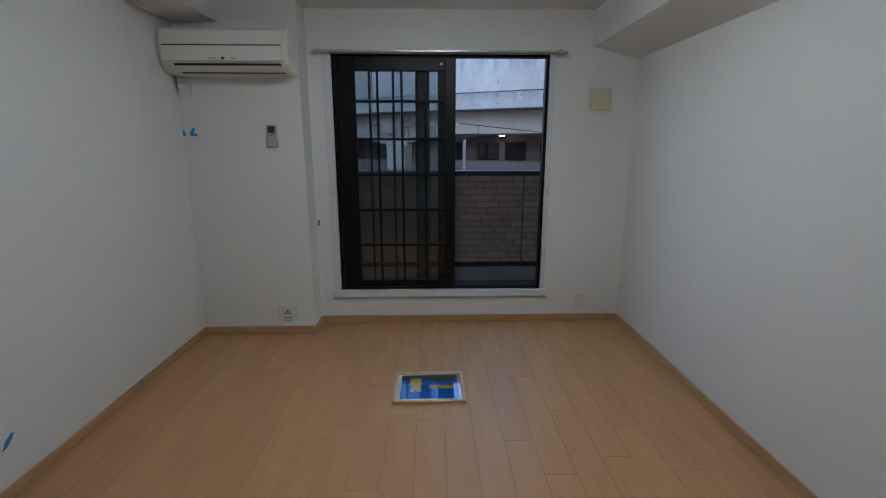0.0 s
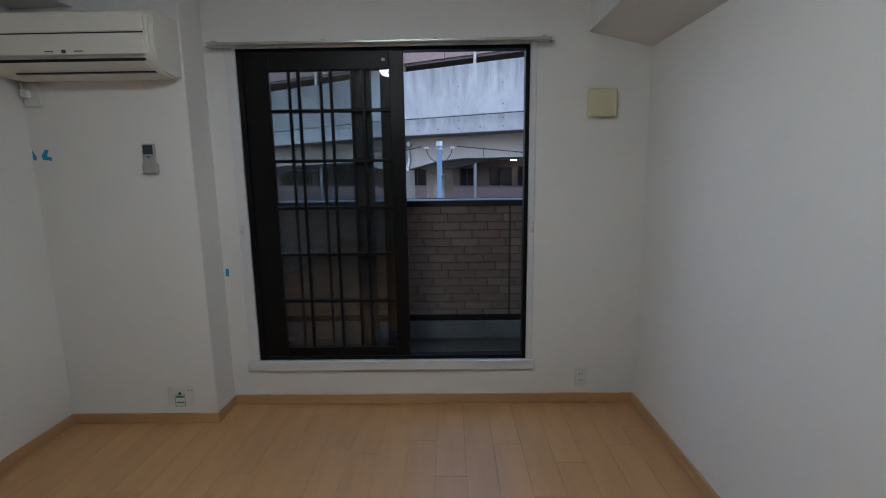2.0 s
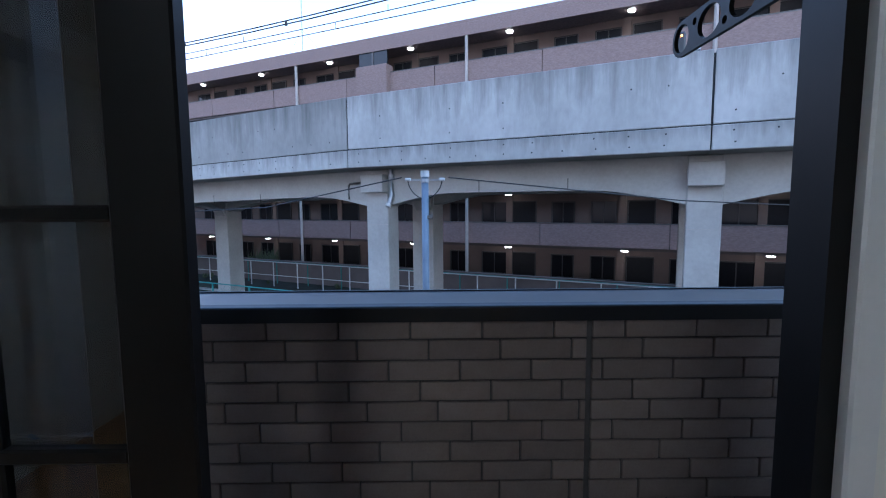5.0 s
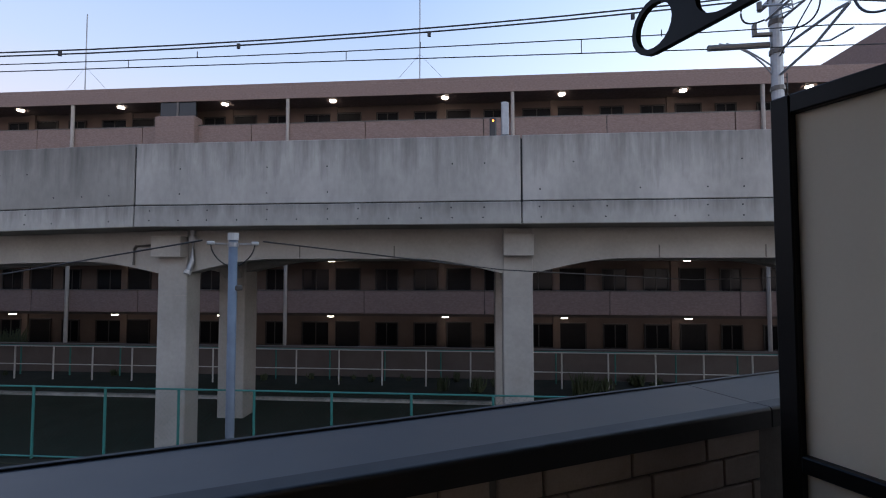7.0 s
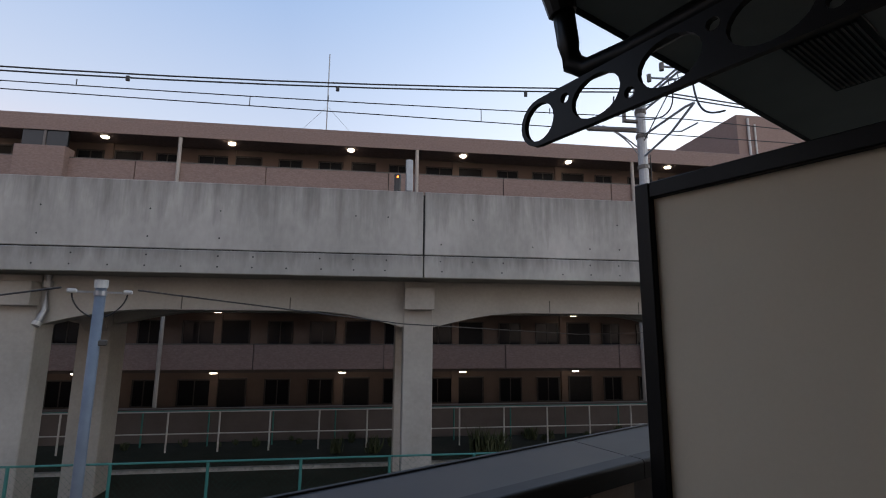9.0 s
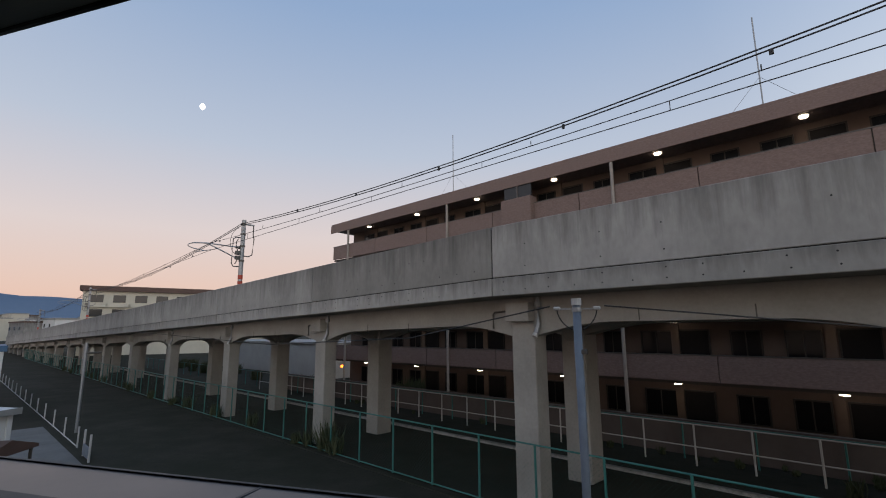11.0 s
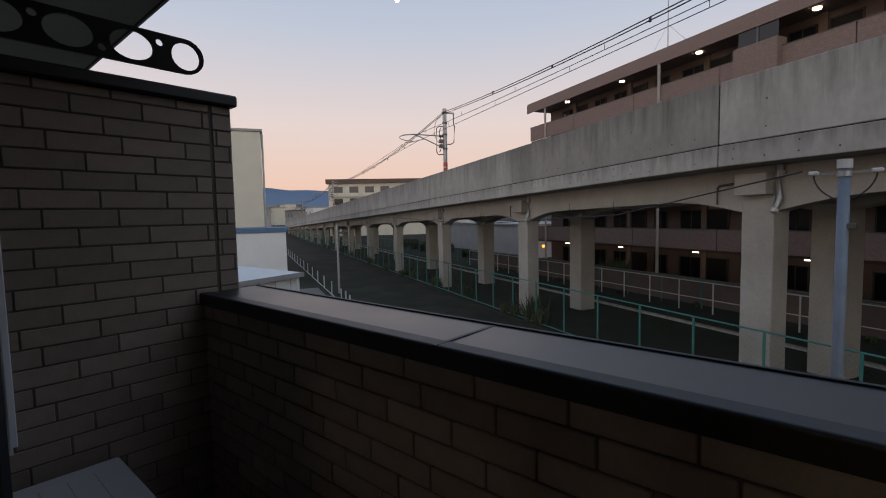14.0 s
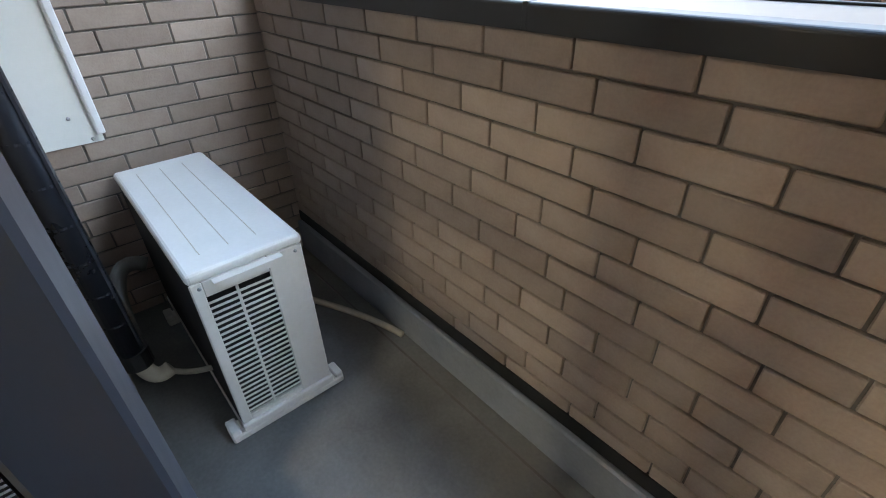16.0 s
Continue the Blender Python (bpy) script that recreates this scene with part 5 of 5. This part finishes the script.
fb = thing("flat_block", "distant white flat block with a brown roof", "building", at=pose(-88.9, 67.0, 0, 0, 0, 47))
part("wall", box(0, 36, 0, 10, ZG, 9.4), M_cream, fb)
part("roof", box(-0.5, 36.5, -0.6, 10.5, 9.4, 10.35), M_browroof, fb)
for f in range(3):
    for k in range(10):
        part("window", box(1.2 + k * 3.5, 3.2 + k * 3.5, -0.06, -0.02, 7.3 - f * 2.7, 8.7 - f * 2.7), M_darkglass, fb)
        part("balcony", box(0.6 + k * 3.5, 3.7 + k * 3.5, -0.6, -0.1, 6.4 - f * 2.7, 7.1 - f * 2.7), M_cream, fb)
for k in range(26):
    az = radians(random.uniform(52, 66))
    dist = random.uniform(220, 620)
    bx, by = 0.35 - dist * math.sin(az), 3.76 + dist * math.cos(az)
    wd, dp, hh = random.uniform(8, 24), random.uniform(8, 14), random.uniform(2, 7) + dist * 0.024
    hse = thing("distant_house", "small pale house far off in the town", "house", at=pose(bx, by, ZG, 0, 0, random.uniform(-40, 10)), group="distant town")
    part("wall", box(-wd / 2, wd / 2, -dp / 2, dp / 2, 0, hh), random.choice((M_cream, M_whiteb, M_viad)), hse)
    part("roof", box(-wd / 2 - 0.3, wd / 2 + 0.3, -dp / 2 - 0.3, dp / 2 + 0.3, hh, hh + 0.6), random.choice((M_greyroof, M_browroof, M_greyroof)), hse)
    for q in range(3):
        part("window", box(-wd / 2 + 1 + q * wd / 3.2, -wd / 2 + 2.6 + q * wd / 3.2, -dp / 2 - 0.06, -dp / 2 - 0.02, hh - 3.0, hh - 1.6), M_darkglass, hse)
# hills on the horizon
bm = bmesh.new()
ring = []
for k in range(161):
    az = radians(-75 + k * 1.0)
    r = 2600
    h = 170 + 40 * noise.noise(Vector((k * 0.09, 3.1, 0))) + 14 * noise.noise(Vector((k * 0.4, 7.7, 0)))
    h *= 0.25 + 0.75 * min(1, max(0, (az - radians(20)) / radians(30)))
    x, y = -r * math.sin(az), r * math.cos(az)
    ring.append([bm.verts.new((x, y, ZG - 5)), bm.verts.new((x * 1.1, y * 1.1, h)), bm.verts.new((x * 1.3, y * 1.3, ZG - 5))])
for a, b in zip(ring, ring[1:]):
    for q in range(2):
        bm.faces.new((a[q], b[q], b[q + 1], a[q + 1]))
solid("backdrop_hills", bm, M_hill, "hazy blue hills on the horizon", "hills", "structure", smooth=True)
bm = bmesh.new()
bmesh.ops.create_uvsphere(bm, u_segments=24, v_segments=16, radius=21, matrix=Matrix.Translation((-0.655 * 3900, 0.635 * 3900, 0.4095 * 3900)) @ Matrix.Diagonal((0.86, 0.86, 1.1, 1)))
moon = solid("moon", bm, mat("moon_glow", (0.8, 0.8, 0.78), 0.9, emit=(1.0, 0.98, 0.92, 1.6), bump=0), "pale gibbous moon in the evening sky", "moon", smooth=True)

# weeds along the fence
def weeds(s, d, size, n):
    wv = thing("weed_clump", "dry green weeds at the foot of the viaduct", "plant", at=PV @ pose(s, d, ZG + 0.03), group="weeds")
    verts, faces = [], []
    for i in range(n):
        a, r = random.uniform(0, 6.28), random.uniform(0, 0.35 * size)
        h = random.uniform(0.4, 1.0) * size
        b = Vector((r * math.cos(a), r * math.sin(a), 0))
        lean = Vector((random.uniform(-.4, .4), random.uniform(-.4, .4), 1)).normalized()
        sd = Vector((math.cos(a * 3), math.sin(a * 3), 0)) * 0.018
        k = len(verts)
        tip = b + lean * h
        midp = b + lean * h * 0.55 + Vector((random.uniform(-.05, .05), random.uniform(-.05, .05), 0))
        for p in (b - sd, b + sd, midp + sd * 1.4, midp - sd * 1.4, tip):
            verts.append(tuple(p))
        faces.append((k, k + 1, k + 2, k + 3))
        faces.append((k + 3, k + 2, k + 4))
    me = bpy.data.meshes.new("blade")
    me.from_pydata(verts, [], faces)
    me.materials.append(M_leaf)
    o = new("blade", me)
    o.parent = wv


weeds(-7.9, 0.65, 1.1, 160)
weeds(-7.3, 0.5, 0.7, 120)
weeds(10.2, 5.7, 1.0, 150)
weeds(10.8, 5.8, 0.8, 110)
weeds(6.9, 6.6, 0.6, 80)
for k in range(22):
    weeds(random.uniform(-60, -9), random.uniform(0.35, 0.75), random.uniform(0.35, 0.8), 70)
for k in range(4):
    weeds(random.uniform(-6, 16), random.uniform(6.4, 7.9), random.uniform(0.3, 0.7), 60)

for k in range(26):
    weeds(random.uniform(-58, -15), random.uniform(9.5, 12.0), random.uniform(0.7, 1.5), 150)
for k in range(30):
    weeds(random.uniform(-16, 22), random.uniform(7.6, 8.4), random.uniform(0.18, 0.38), 50)

# ---- pieces of the floor and of the brick facing ----
plank_cache = {}
PW = 0.148
k = 0
x = -0.10 - PW * 12
while x < XR:
    x0, x1 = max(x, XL), min(x + PW, XR)
    if x1 - x0 > 0.01:
        y = YB - random.uniform(0.0, 0.9)
        while y < YW:
            y0, y1 = max(y, YB), min(y + 0.909, YW)
            if y1 - y0 > 0.02:
                key = (round(x1 - x0, 3), round(y1 - y0, 3))
                if key not in plank_cache:
                    a, b = key[0] / 2 - 0.0006, key[1] / 2 - 0.0006
                    plank_cache[key] = mesh_of("plank", box(-a, a, -b, b, -0.006, 0.0, 0.0008), M_plank)
                shared("plank", plank_cache[key], floor, ((x0 + x1) / 2, (y0 + y1) / 2, 0.0))
            y += 0.909
    x += PW

brick_cache = {}
RP, JT = 0.0635, 0.0056


def brick_mesh(length, height):
    key = (round(length, 3), round(height, 3))
    if key not in brick_cache:
        a = key[0] / 2
        brick_cache[key] = mesh_of("brick", box(-a, a, 0, 0.012, 0, key[1], 0.0022), M_brick)
    return brick_cache[key]


def brick_rows(parent, c0, c1, z_top, z_bot, pitch, shifts, place, slip=0.0):
    """Courses from the top down; the joints of the tile sheets repeat every seven courses; the lower sheets slip a little."""
    z, r = z_top, 0
    while z > z_bot + 0.012:
        p = shifts[r % 7] - (slip if r >= 11 else 0.0)
        c = c0 - ((c0 - p) % pitch)
        h = min(RP, z - z_bot) - JT
        while c < c1:
            a, b = max(c, c0) + JT / 2, min(c + pitch, c1) - JT / 2
            if b - a > 0.008:
                place(parent, (a + b) / 2, b - a, z - h - JT / 2, h)
            c += pitch
        z -= RP
        r += 1


def seat_parapet(parent, c, length, z, h):
    shared("brick", brick_mesh(length, h), parent, (c, YI - 0.004 + random.uniform(-0.0006, 0.0006), z))


def seat_wing(parent, c, length, z, h):
    shared("brick", brick_mesh(length, h), parent, (BX0 + random.uniform(-0.0006, 0.0006), c, z), radians(90))


PARAPET_SHIFTS = [-0.070, -0.016, -0.136, -0.043, 0.010, -0.101, 0.046]
WING_SHIFTS = [4.389, 4.478, 4.530, 4.422, 4.355, 4.455, 4.506]
EDGE_SHIFTS = [4.63, 4.651, 4.701, 4.63, 4.63, 4.63, 4.678]
brick_rows(parapet, BX0, 0.885, 1.163, 0.292, 0.2133, PARAPET_SHIFTS, seat_parapet)
brick_rows(parapet, 0.897, 1.60, 1.163, 0.292, 0.2133, PARAPET_SHIFTS, seat_parapet)
brick_rows(wing, 3.76, 4.627, 1.955, 1.919, 0.2095, [4.506] * 7, seat_wing)
brick_rows(wing, 3.76, 4.627, 1.919, ZB, 0.2095, WING_SHIFTS, seat_wing, 0.026)
brick_rows(wing, 4.635, 4.716, 1.955, 1.919, 0.2095, [4.63] * 7, seat_wing)
brick_rows(wing, 4.635, 4.716, 1.919, ZB, 0.2095, EDGE_SHIFTS, seat_wing)
